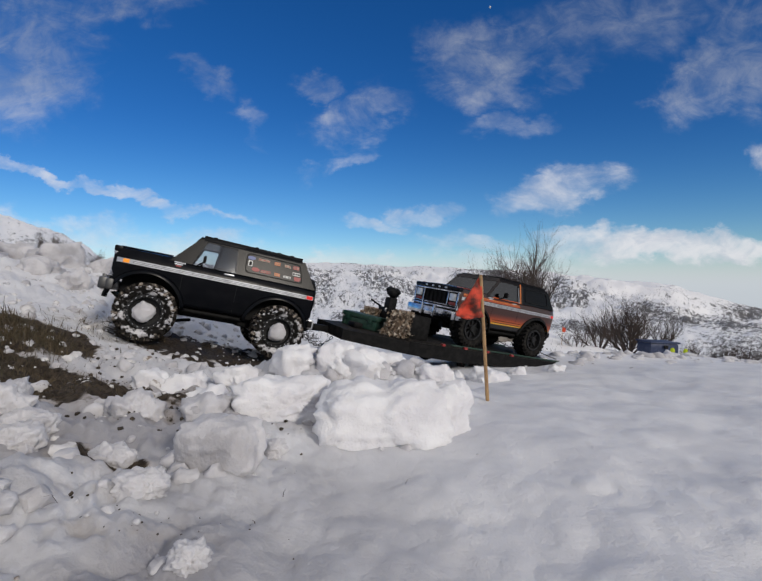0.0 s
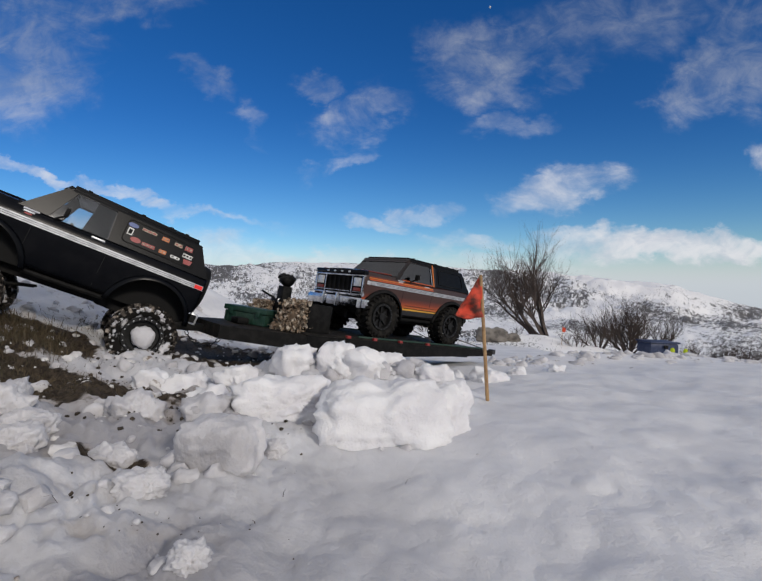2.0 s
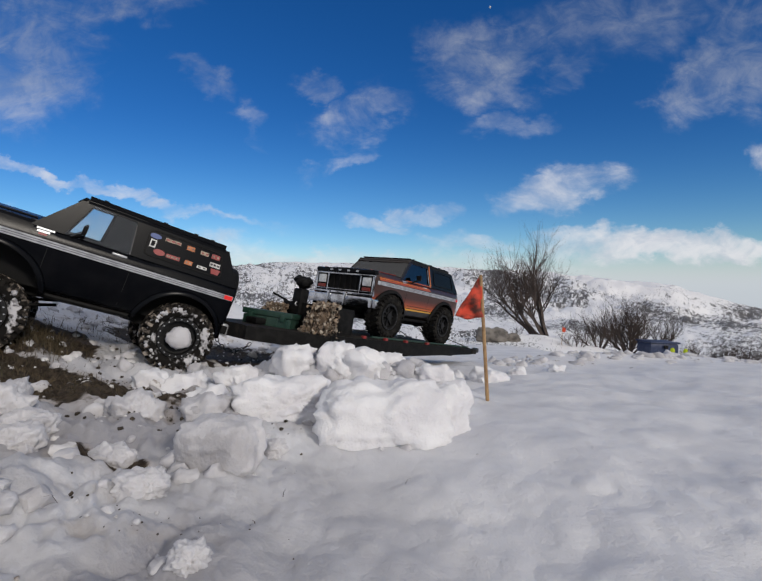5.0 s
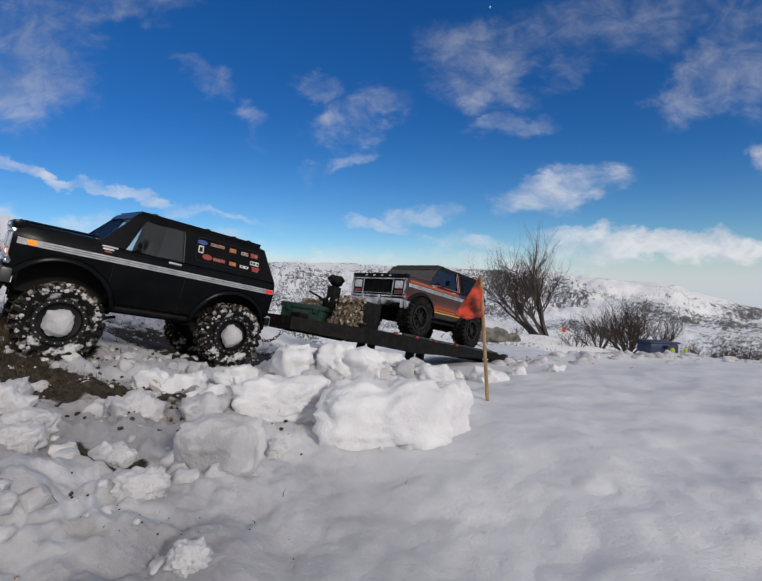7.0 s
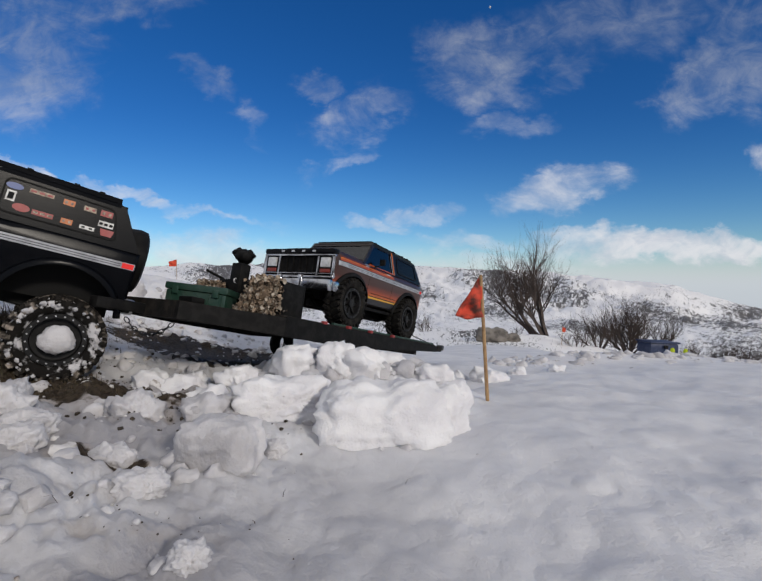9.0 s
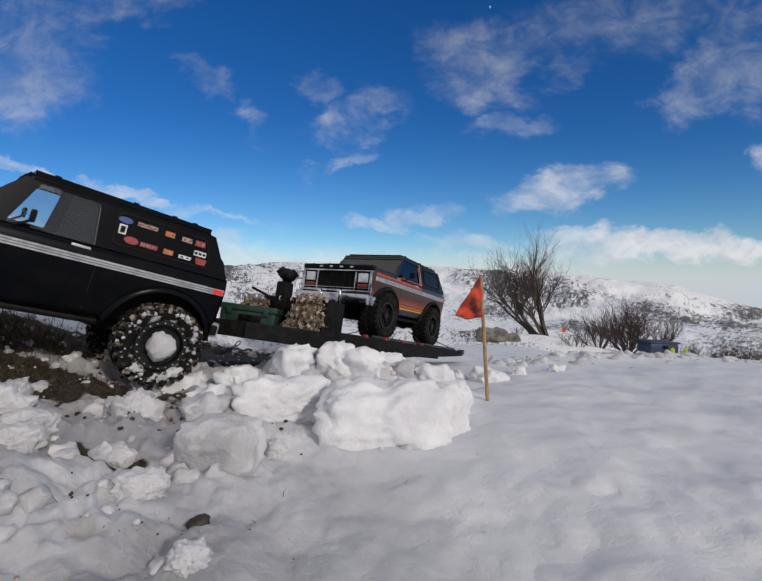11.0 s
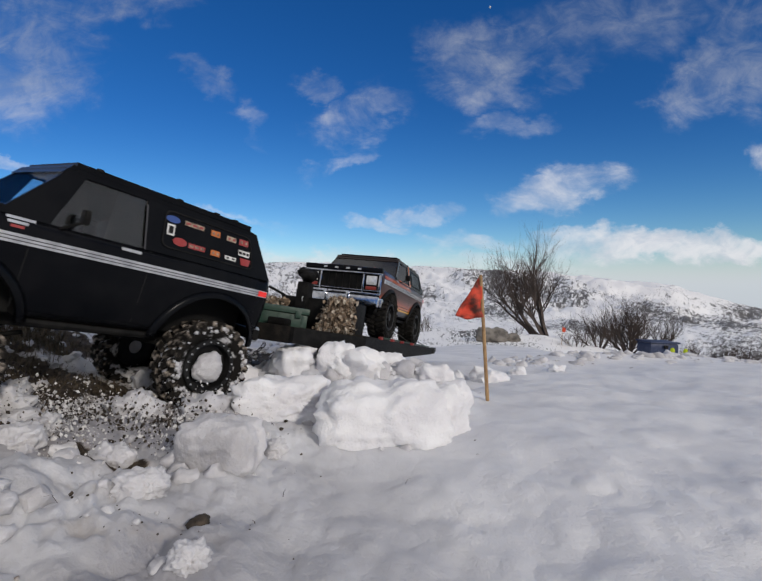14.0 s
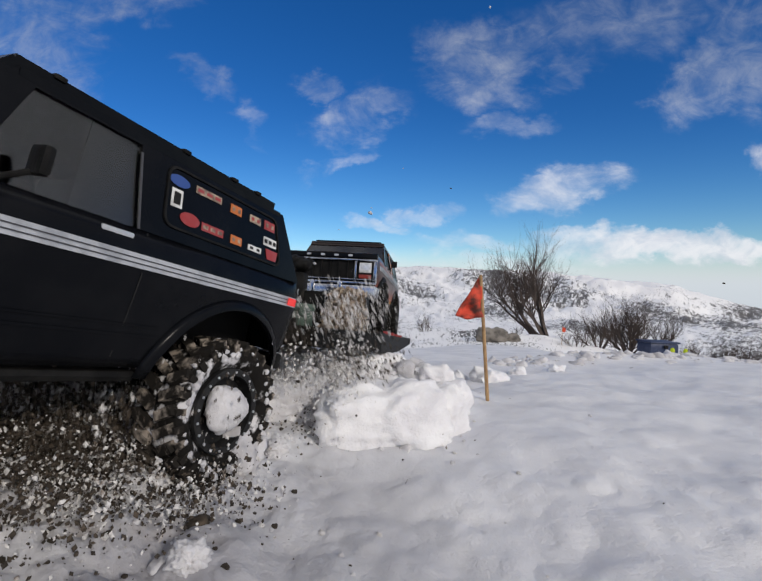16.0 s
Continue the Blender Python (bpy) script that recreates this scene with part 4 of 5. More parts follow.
def truck(name, label, paint, B, snowy, sunset, hubs):
    """A scale 4x4 with a boxy two-door body. B: the body's pose on the chassis (origin: mid wheelbase, hub height)."""
    root = new(name)
    tagged(root, label, "model truck")
    cabin = 0.885 if sunset else 0.955

    def body_part(name, bm, mat, parent=None, label="", smooth=35, m=None):
        """A part of the body shell; the cabin above the waist is low."""
        for v in bm.verts:
            if v.co.z > 0.030:
                v.co.z = 0.030 + (v.co.z - 0.030) * cabin
        return part(name, bm, mat, parent, label, smooth, m)

    xs = sorted(set([-0.245 + 0.481 * i / 70 for i in range(71)] + [AXLE_F - ARCH_R, AXLE_F + ARCH_R, AXLE_R - ARCH_R, AXLE_R + ARCH_R, 0.115, 0.1151]))
    P = M[paint]
    for s in (1, -1):
        rows = []
        for x in xs:
            lo, hi = side_low(x), side_top(x)
            rows.append([(x, s * side_y(x, lo + (hi - lo) * k / 12), lo + (hi - lo) * k / 12) for k in range(13)])
        ob = body_part("body_side", grid_sheet(rows), P if not sunset else M["sunset_paint"], root, smooth=50, m=B)
        thicken(ob, 0.0022, -1)
        for c, n in ((AXLE_F, "front"), (AXLE_R, "rear")):
            bm = bmesh.new()
            pts = []
            for k in range(23):
                a = math.pi * (0.04 + 0.92 * k / 22)
                x, z = c + ARCH_R * math.cos(a), ARCH_Z + ARCH_R * math.sin(a)
                pts.append((x, z, math.cos(a), math.sin(a)))
            rows = [[(x - 0.001 * ca, s * (side_y(x, z) + 0.0005), z - 0.001 * sa), (x, s * (side_y(x, z) + 0.0055), z), (x + 0.005 * ca, s * (side_y(x, z) + 0.005), z + 0.005 * sa), (x + 0.010 * ca, s * (side_y(x, z + 0.01) - 0.0004), z + 0.010 * sa)] for x, z, ca, sa in pts]
            thicken(body_part("wheel_arch_flare", grid_sheet(rows), P if not sunset else M["trim"], root, smooth=60, m=B), 0.0012, -1)
        # bright side trim, in three ribs
        zs = -0.0045
        body_part("side_trim", side_strip(-0.242, 0.214, zs, zs + 0.0105, 0.0010, 40, s), M["silver"], root, "ribbed silver side trim", m=B)
        for k in range(2):
            body_part("trim_line", side_strip(-0.222, 0.196, zs + 0.0028 + k * 0.0036, zs + 0.0038 + k * 0.0036, 0.0016, 40, s), M["dark_line"], root, m=B)
        body_part("turn_signal", side_strip(0.203, 0.216, zs + 0.001, zs + 0.0095, 0.0020, 4, s), M["silver"] if sunset else M["amber"], root, "silver marker" if sunset else "amber turn signal", m=B)
        body_part("signal_bezel", side_strip(0.216, 0.229, zs, zs + 0.0105, 0.0014, 4, s), M["silver"], root, m=B)
        body_part("tail_lamp", side_strip(-0.2405, -0.223, zs + 0.001, zs + 0.0095, 0.0020, 4, s), M["red"], root, "red tail lamp in silver surround", m=B)
        # door gaps, crease, handle, maker's script
        for x0, slant in ((0.086, 0.0), (-0.043, 0.0)):
            body_part("door_gap", side_strip(x0, x0 + 0.0012, SILL + 0.008, 0.023, 0.0004, 1, s), M["seam"], root, m=B)
        body_part("sill_crease", side_strip(-0.075, 0.072, -0.056, -0.054, 0.0009, 20, s), P, root, m=B)
        body_part("lower_crease", side_strip(-0.075, 0.072, -0.048, -0.0465, 0.0012, 20, s), P, root, m=B)
        body_part("door_handle", box(-0.031, -0.006, s * 0.1155 - 0.002, s * 0.1155 + 0.002, 0.0155, 0.0195, 0.0012), M["silver"], root, "silver door handle", m=B)
        for k, (bx, bw, bz) in enumerate(((0.098, 0.026, 0.0205), (0.100, 0.018, 0.016), (0.100, 0.012, 0.0115))):
            body_part("badge_bar", side_strip(bx - bw / 2, bx + bw / 2, bz, bz + 0.003, 0.0009, 3, s), M["silver"] if k < 2 else M["sticker_red"], root, "small bright lettering bar", m=B)
        if sunset:
            for k, (z0, z1, mt) in enumerate(((0.0085, 0.0125, 2), (0.0135, 0.0165, 3), (0.0175, 0.0195, 1))):
                body_part("upper_band", side_strip(-0.05 + 0.004 * k, 0.222, z0, z1, 0.0007, 24, s), M["sunset"][mt], root, "slim orange stripe along the bonnet edge", m=B)
        # mirror
        bm = box(0.042, 0.049, s * 0.130 - 0.008, s * 0.130 + 0.008, 0.032, 0.051, 0.003)
        mir = body_part("door_mirror", bm, M["trim"], root, m=B)
        body_part("mirror_arm", rod((0.062, s * 0.113, 0.022), (0.047, s * 0.128, 0.034), 0.0020), M["trim"], mir, m=B)
        # pillars and window frames
        g0, g1 = 0.024, 0.096

        def wp(x, z):
            return (x, s * glass_y(z), z)
        th = (0, -s * 0.005, 0)
        aft = 0.0 if sunset else 0.010
        body_part("windscreen_pillar", prism([wp(0.121, g0), wp(0.108, g0), wp(0.049, g1), wp(0.063, g1)], th), P, root, m=B)
        body_part("centre_pillar", prism([wp(aft - 0.044, g0), wp(-0.064, g0), wp(-0.062, g1), wp(aft - 0.038, g1)], th), P, root, m=B)
        body_part("window_rail", prism([wp(0.062, g1 - 0.006), wp(-0.045, g1 - 0.006), wp(-0.045, g1 + 0.002), wp(0.057, g1 + 0.002)], th), P, root, m=B)
        body_part("window_post", prism([wp(aft - 0.0425, g0), wp(aft - 0.0442, g0), wp(aft - 0.0392, g1 - 0.012), wp(aft - 0.0375, g1 - 0.012)], (0, s * 0.0012, 0)), M["silver" if sunset else "dark_line"], root, m=B)
        body_part("quarter_panel", prism([wp(-0.064, g0), wp(-0.243, g0), wp(-0.206, g1), wp(-0.062, g1)], th), P if not sunset else M["black"], root, m=B)
        q = 0.0014
        ahead = -0.076 if sunset else -0.053
        outer = rounded([(ahead, 0.034), (-0.206, 0.034), (-0.195, 0.087), (ahead, 0.088)], 0.011)
        inner = rounded([(ahead - 0.002, 0.036), (-0.2037, 0.036), (-0.1935, 0.085), (ahead - 0.002, 0.086)], 0.010)
        bm = bmesh.new()
        for k in range(len(outer)):
            n = (k + 1) % len(outer)
            prism([wp(*outer[k]), wp(*outer[n]), wp(*inner[n]), wp(*inner[k])], (0, s * q, 0), bm)
        body_part("quarter_window_surround", bm, M["trim"], root, m=B)
        body_part("door_glass", prism([wp(0.104, g0), wp(aft - 0.044, g0), wp(aft - 0.039, g1 - 0.004), wp(0.055, g1 - 0.004)], (0, -s * 0.001, 0)), M["glass" if sunset else "clear_glass"], root, "door window pane", m=B @ Matrix.Translation((0, -s * 0.002, 0)))
        if not sunset:
            body_part("quarter_vent", prism([wp(0.109, g0), wp(0.072, g0), wp(0.045, g1 - 0.004), wp(0.057, g1 - 0.004)], (0, -s * 0.004, 0)), M["black"], root, "black vent pane surround", m=B)
            body_part("cab_divider", prism([wp(0.014, g0), wp(aft - 0.043, g0), wp(aft - 0.038, g1 - 0.005), wp(0.006, g1 - 0.005)], (0, -s * 0.002, 0)), M["trim"], root, "dark panel behind the door glass", m=B @ Matrix.Translation((0, -s * 0.006, 0)))
        if sunset:
            body_part("pillar_band", prism([wp(-0.050, g0), wp(-0.055, g0), wp(-0.050, g1 + 0.002), wp(-0.045, g1 + 0.002)], (0, s * 0.0012, 0)), M["sunset"][3], root, "yellow pillar stripe", m=B)
            body_part("waist_band", prism([wp(-0.055, g0), wp(0.09, g0), wp(0.09, g0 + 0.003), wp(-0.055, g0 + 0.003)], (0, s * 0.001, 0)), M["sunset"][2], root, "orange waist stripe", m=B)
        # running board and frame rail
        body_part("rock_slider", rod((AXLE_F - 0.085, s * 0.100, SILL - 0.008), (AXLE_R + 0.085, s * 0.100, SILL - 0.008), 0.005), M["trim"], root, m=B)
    # stickers on the quarter panel
    if not sunset:
        for kind, x, z, w, h, mt in (("oval", -0.075, 0.076, 0.021, 0.010, "sticker_blue"), ("panel", -0.074, 0.0605, 0.011, 0.016, "white"), ("panel", -0.074, 0.0605, 0.0065, 0.0105, "seam"), ("bar", -0.105, 0.0765, 0.030, 0.0068, "sticker_tan"),
                                     ("bar", -0.137, 0.075, 0.015, 0.009, "sticker_orange"), ("bar", -0.163, 0.0745, 0.017, 0.008, "sticker_tan"), ("bar", -0.184, 0.075, 0.017, 0.010, "sticker_red"),
                                     ("oval", -0.088, 0.0465, 0.021, 0.012, "sticker_red"), ("bar", -0.112, 0.0455, 0.026, 0.0075, "sticker_red"), ("bar", -0.140, 0.0450, 0.015, 0.0085, "sticker_orange"),
                                     ("bar", -0.165, 0.0440, 0.020, 0.006, "white"), ("bar", -0.1865, 0.0575, 0.021, 0.0095, "white"), ("wedge", -0.190, 0.0440, 0.020, 0.011, "sticker_red")):
            x += 0.010 * (x + 0.19) / 0.115
            lift = 0.0006 if mt != "seam" else 0.0010
            if kind == "oval":
                pts = [(x + w / 2 * math.cos(a), z + h / 2 * math.sin(a)) for a in [2 * math.pi * k / 20 for k in range(20)]]
            elif kind == "wedge":
                pts = [(x - w / 2, z + h / 2), (x - w * 0.36, z - h / 2), (x + w * 0.36, z - h / 2), (x + w / 2, z + h / 2)]
            else:
                pts = [(x - w / 2, z - h / 2), (x + w / 2, z - h / 2), (x + w / 2, z + h / 2), (x - w / 2, z + h / 2)]
            body_part("sticker", prism([(a, glass_y(b) + 0.0002, b) for a, b in pts], (0, lift, 0)), M[mt], root, "weathered vinyl sticker", m=B)
            if kind == "bar" and w > 0.012:
                for k in range(3 if w > 0.02 else 2):
                    n = 3 if w > 0.02 else 2
                    cx = x - w / 2 + w * (k + 0.5) / n
                    c = "sticker_tan" if mt not in ("white", "sticker_tan") else "sticker_red" if mt == "sticker_tan" else "seam"
                    body_part("lettering_bar", prism([(cx + dx * w * 0.11, glass_y(z + dz * h * 0.22) + 0.0008, z + dz * h * 0.22) for dx, dz in ((-1, -1), (1, -1), (1, 1), (-1, 1))], (0, 0.0004, 0)), M[c], root, m=B)
    # bonnet
    rows = []
    for i in range(15):
        x = 0.112 + 0.124 * i / 14
        row = []
        for j in range(17):
            k = -1 + 2 * j / 16
            y = k * side_y(x, 0.030)
            dome = 0.006 * (1 - k * k) + 0.003 * float(sstep(np.array(abs(k)), 0.72, 0.60)) - 0.004 * max(0, (i - 11) / 3) ** 2
            row.append((x, y, 0.030 + dome))
        rows.append(row)
    thicken(body_part("bonnet", grid_sheet(rows), P, root, smooth=50, m=B), 0.002, -1)
    for s in (-1, 1):
        body_part("bonnet_edge", rod((0.116, s * 0.0895, 0.0365), (0.23, s * 0.087, 0.034), 0.0022), P if not sunset else M["sunset"][1], root, m=B)
    for k in range(4):
        body_part("bonnet_letter", box(0.2385, 0.2408, -0.056 + k * 0.033, -0.046 + k * 0.033, 0.024, 0.0285, 0.0006), M["silver"], root, "small bright lettering bar", m=B)
    body_part("cowl", box(0.100, 0.124, -0.108, 0.108, 0.022, 0.034, 0.003), P, root, m=B)
    body_part("wiper", rod((0.116, 0.06, 0.036), (0.102, -0.01, 0.045), 0.0011), M["trim"], root, m=B)
    # roof
    bm = box(-0.2105, 0.066, -0.1015, 0.1015, 0.092, 0.1075, 0.0)
    es = [e for e in bm.edges if all(v.co.z > 0.105 for v in e.verts) or abs(e.verts[0].co.z - e.verts[1].co.z) > 0.005]
    bmesh.ops.bevel(bm, geom=es, offset=0.0105, segments=5, affect="EDGES")
    body_part("roof", bm, P if not sunset else M["black"], root, m=B)
    for x in (0.030, -0.075, -0.135, -0.17):
        body_part("roof_stud", box(x - 0.004, x + 0.004, 0.086, 0.093, 0.1055, 0.1095, 0.0015), M["trim"], root, m=B)
    body_part("windscreen_header", prism([(0.071, -0.101, 0.089), (0.071, 0.101, 0.089), (0.061, 0.101, 0.102), (0.061, -0.101, 0.102)], (-0.006, 0, -0.002)), P, root, m=B)
    body_part("windscreen", prism([(0.118, -0.112, 0.026), (0.118, 0.112, 0.026), (0.066, 0.100, 0.093), (0.066, -0.100, 0.093)], (-0.001, 0, -0.001)), M["glass" if sunset else "clear_glass"], root, "windscreen pane", m=B)
    body_part("tailgate", prism([(-0.243, -0.112, -0.058), (-0.243, 0.112, -0.058), (-0.243, 0.112, 0.024), (-0.208, 0.100, 0.095), (-0.208, -0.100, 0.095), (-0.243, -0.112, 0.024)], (0.004, 0, 0)), P if not sunset else M["black"], root, m=B)
    # cabin tub and seats behind the glass
    body_part("cabin_floor", box(-0.238, 0.112, -0.106, 0.106, 0.004, 0.012), M["trim"], root, m=B)
    body_part("dashboard", box(0.078, 0.108, -0.10, 0.10, 0.012, 0.030, 0.004), M["trim"], root, m=B)
    for s in (-1, 1):
        body_part("seat", box(-0.028, -0.006, s * 0.05 - 0.028, s * 0.05 + 0.028, 0.012, 0.050, 0.006), M["trim"], root, m=B)
    # nose of the bonnet, grille, lamps, bumper
    body_part("bonnet_nose", box(0.222, 0.240, -0.1125, 0.1125, 0.0195, 0.0335, 0.004), M["black"], root, "black bonnet nose over the grille", m=B)
    for y in (-0.032, 0.032):
        body_part("bumper_guard", box(0.254, 0.262, y - 0.005, y + 0.005, -0.074, -0.036, 0.002), M["chrome"] if sunset else M["chain"], root, m=B)
    gz0, gz1 = -0.040, 0.019
    body_part("grille_back", box(0.222, 0.229, -0.106, 0.106, gz0, gz1), M["trim"], root, m=B)
    bm = bmesh.new()
    for z0, z1 in ((gz1 - 0.0045, gz1), (gz0, gz0 + 0.006), (gz0 + 0.010, gz0 + 0.0125)):
        box(0.229, 0.239, -0.112, 0.112, z0, z1, 0.0015, bm)
    for y in (-0.1085, -0.062, 0.062, 0.1085):
        w = 0.0042 if abs(y) > 0.08 else 0.0026
        box(0.229, 0.237, y - w, y + w, gz0 + 0.004, gz1 - 0.003, 0.001, bm)
    body_part("grille_frame", bm, M["chrome"], root, "worn chrome grille surround", m=B)
    for k in range(5):
        y = -0.042 + k * 0.021
        body_part("grille_bar", box(0.229, 0.233, y - 0.0014, y + 0.0014, gz0 + 0.008, gz1 - 0.006), M["trim"], root, m=B)
    for s in (-1, 1):
        body_part("headlamp_bezel", box(0.2285, 0.235, s * 0.085 - 0.019, s * 0.085 + 0.019, -0.028, 0.014, 0.002), M["trim"], root, m=B)
        body_part("headlamp", box(0.2345, 0.239, s * 0.085 - 0.0145, s * 0.085 + 0.0145, -0.013, 0.011, 0.002), M["lamp"], root, "square clear headlamp", m=B)
        body_part("park_lamp", box(0.2345, 0.238, s * 0.085 - 0.0145, s * 0.085 + 0.0145, -0.026, -0.017, 0.001), M["amber"] if snowy else M["dull_red"], root, "small coloured parking lamp", m=B)
    body_part("front_bumper", box(0.237, 0.256, -0.116, 0.116, -0.072, -0.044, 0.005), M["chrome"] if sunset else M["chain"], root, m=B)
    body_part("bumper_end", box(0.205 if sunset else 0.225, 0.241, 0.106, 0.1195, -0.071, -0.046, 0.004), M["chrome"] if sunset else M["chain"], root, m=B)
    body_part("bumper_end", box(0.205 if sunset else 0.225, 0.241, -0.1195, -0.106, -0.071, -0.046, 0.004), M["chrome"] if sunset else M["chain"], root, m=B)
    body_part("skid_plate", prism([(0.235, -0.05, -0.078), (0.235, 0.05, -0.078), (0.195, 0.04, -0.105), (0.195, -0.04, -0.105)], (-0.004, 0, 0.004)), M["trim"], root, m=B)
    body_part("rear_bumper", box(-0.256, -0.243, -0.108, 0.108, -0.078, -0.060, 0.003), M["trim"], root, m=B)
    body_part("bumper_bracket", box(-0.262, -0.244, 0.085, 0.100, -0.082, -0.056, 0.004), M["silver"], root, "dirty pale bracket", m=B)
    body_part("hitch", box(-0.275, -0.23, -0.008, 0.008, -0.088, -0.078, 0.002), M["chain"], root, m=B)
    if not sunset:
        part("spare_wheel_cover", lathe([(0.0, -0.026), (0.048, -0.026), (0.057, -0.019), (0.060, 0.0), (0.058, 0.012), (0.050, 0.016), (0, 0.016)], 40), M["trim"], root, "black spare wheel cover", smooth=50, m=B @ Matrix.Translation((-0.250, 0.0, 0.004)) @ Matrix.Rotation(radians(90), 4, "Z"))
    # chassis
    body_part("chassis_rail", box(-0.23, 0.22, 0.028, 0.038, -0.105, -0.085), M["trim"], root, m=B)
    body_part("chassis_rail", box(-0.23, 0.22, -0.038, -0.028, -0.105, -0.085), M["trim"], root, m=B)
    body_part("engine_tray", box(-0.07, 0.075, -0.085, 0.085, -0.086, -0.060, 0.004), M["trim"], root, m=B)
    # added near-black block that keeps the wheel wells dark under the open body
    body_part("well_filler", box(-0.238, 0.215, -0.064, 0.064, -0.086, 0.0), M["seam"], root, m=B)
    for x, hub_z in ((AXLE_F, hubs[0]), (AXLE_R, hubs[1])):
        bm = rod((x, -0.085, hub_z), (x, 0.085, hub_z), 0.008, n=10)
        bmesh.ops.create_uvsphere(bm, u_segments=12, v_segments=8, radius=0.017, matrix=Matrix.Translation((x, 0.018, hub_z)))
        part("axle", bm, M["trim"], root)
        for s in (-1, 1):
            part("shock_absorber", rod((x - 0.012, s * 0.060, hub_z + 0.005), (x + 0.008, s * 0.050, hub_z + 0.085), 0.006, n=10), M["chain"], root)
            part("link_bar", rod((x, s * 0.045, hub_z - 0.004), (x * 0.35, s * 0.03, hub_z + 0.012), 0.003), M["trim"], root)
    wheels = {}
    for key, x, y in (("fl", AXLE_F, 1), ("fr", AXLE_F, -1), ("rl", AXLE_R, 1), ("rr", AXLE_R, -1)):
        wheels[key] = wheel(root, "wheel", (x, y * 0.1035, hubs[0] if x > 0 else hubs[1]), snowy, 60 + len(wheels) * 7, y < 0, 1.0 if snowy else 0.92)
    return root, wheels


tow_truck, tow_wheels = truck("model_truck", "black scale model off-road truck with snow-packed wheels and stickers", "black",
                              pose(0, 0, 0.1093, 0, -4.7, 0), True, False, (-0.012, -0.012))
cargo_truck, cargo_wheels = truck("model_truck", "bronze scale model off-road truck with orange sunset stripes on the trailer", "brown",
                                  pose(-0.006, 0, 0.081, 0, -0.6, 0), False, True, (-0.005, -0.014))


# ---- the flatbed trailer and its load (same origin as the truck it carries) ----
def make_trailer():
    root = new("flatbed_trailer")
    tagged(root, "dark flatbed model trailer carrying a striped truck", "trailer")
    bed = -0.0585
    for k in range(5):
        y = -0.150 + k * 0.06
        part("deck_board", box(-0.335, 0.42, y + 0.0008, y + 0.0592, bed - 0.012, bed, 0.0015), M["wood"], root)
    for s in (-1, 1):
        part("side_rail", prism([(-0.335, s * 0.150, bed - 0.003), (0.42, s * 0.150, bed - 0.003), (0.42, s * 0.150, bed - 0.040), (0.20, s * 0.150, bed - 0.046), (-0.335, s * 0.150, bed - 0.022)], (0, s * 0.008, 0)), M["trim"], root)
        part("front_rail", prism([(0.421, s * 0.150, bed - 0.005), (0.600, s * 0.075, bed - 0.005), (0.600, s * 0.075, bed - 0.034), (0.421, s * 0.150, bed - 0.040)], (0, s * 0.008, 0)), M["trim"], root)
        part("frame_beam", box(-0.33, 0.42, s * 0.075 - 0.012, s * 0.075 + 0.012, bed - 0.040, bed - 0.0125, 0.002), M["wood"], root)
        part("tie_strap", rod((-0.20, s * 0.09, -0.03), (-0.345, s * 0.13, bed + 0.002), 0.0016, n=6), M["rope"], root)
        part("tie_strap", rod((-0.12, s * 0.06, -0.02), (-0.05, s * 0.14, bed + 0.002), 0.0016, n=6), M["rope"], root)
    for s in (-1, 1):
        part("runner_edge", box(-0.33, 0.25, s * 0.142 - 0.004, s * 0.142 + 0.004, bed + 0.0006, bed + 0.005, 0.001), M["green"], root, "worn dark green edge strip")
    part("tail_board", box(-0.375, -0.337, -0.16, 0.16, bed - 0.020, bed - 0.002, 0.003), M["wood"], root)
    for s in (-1, 1):
        part("tail_hook", box(-0.392, -0.372, s * 0.15 - 0.010, s * 0.15 + 0.010, bed - 0.014, bed + 0.003, 0.003), M["chain"], root)
    part("tongue_beam", prism([(0.421, -0.149, bed - 0.034), (0.421, 0.149, bed - 0.034), (0.598, 0.076, bed - 0.034), (0.598, -0.076, bed - 0.034)], (0, 0, 0.030)), M["wood"], root)
    part("drawbar", box(0.545, 0.68, -0.032, -0.008, bed - 0.032, bed - 0.014, 0.003), M["trim"], root)
    part("jack_block", box(0.50, 0.53, -0.02, 0.02, bed - 0.003, bed + 0.012, 0.004), M["trim"], root)
    for k, (x, y) in enumerate(((0.20, 0.152), (0.10, 0.152), (-0.02, 0.152), (0.29, 0.148))):
        part("marker_light", box(x - 0.006, x + 0.006, y - 0.004, y + 0.006, bed - 0.003, bed + 0.004, 0.0015), M["sticker_red"], root, "small faded red marker light")
    for s in (-1, 1):
        for x in (0.13,):
            bm = lathe([(0.020, -0.012), (0.034, -0.012), (0.037, -0.006), (0.037, 0.006), (0.034, 0.012), (0.020, 0.012)], 24, closed=True)
            bmesh.ops.translate(bm, verts=bm.verts, vec=(x, s * 0.105, bed - 0.055))
            part("trailer_wheel", bm, M["rubber"], root, smooth=50)
    return root


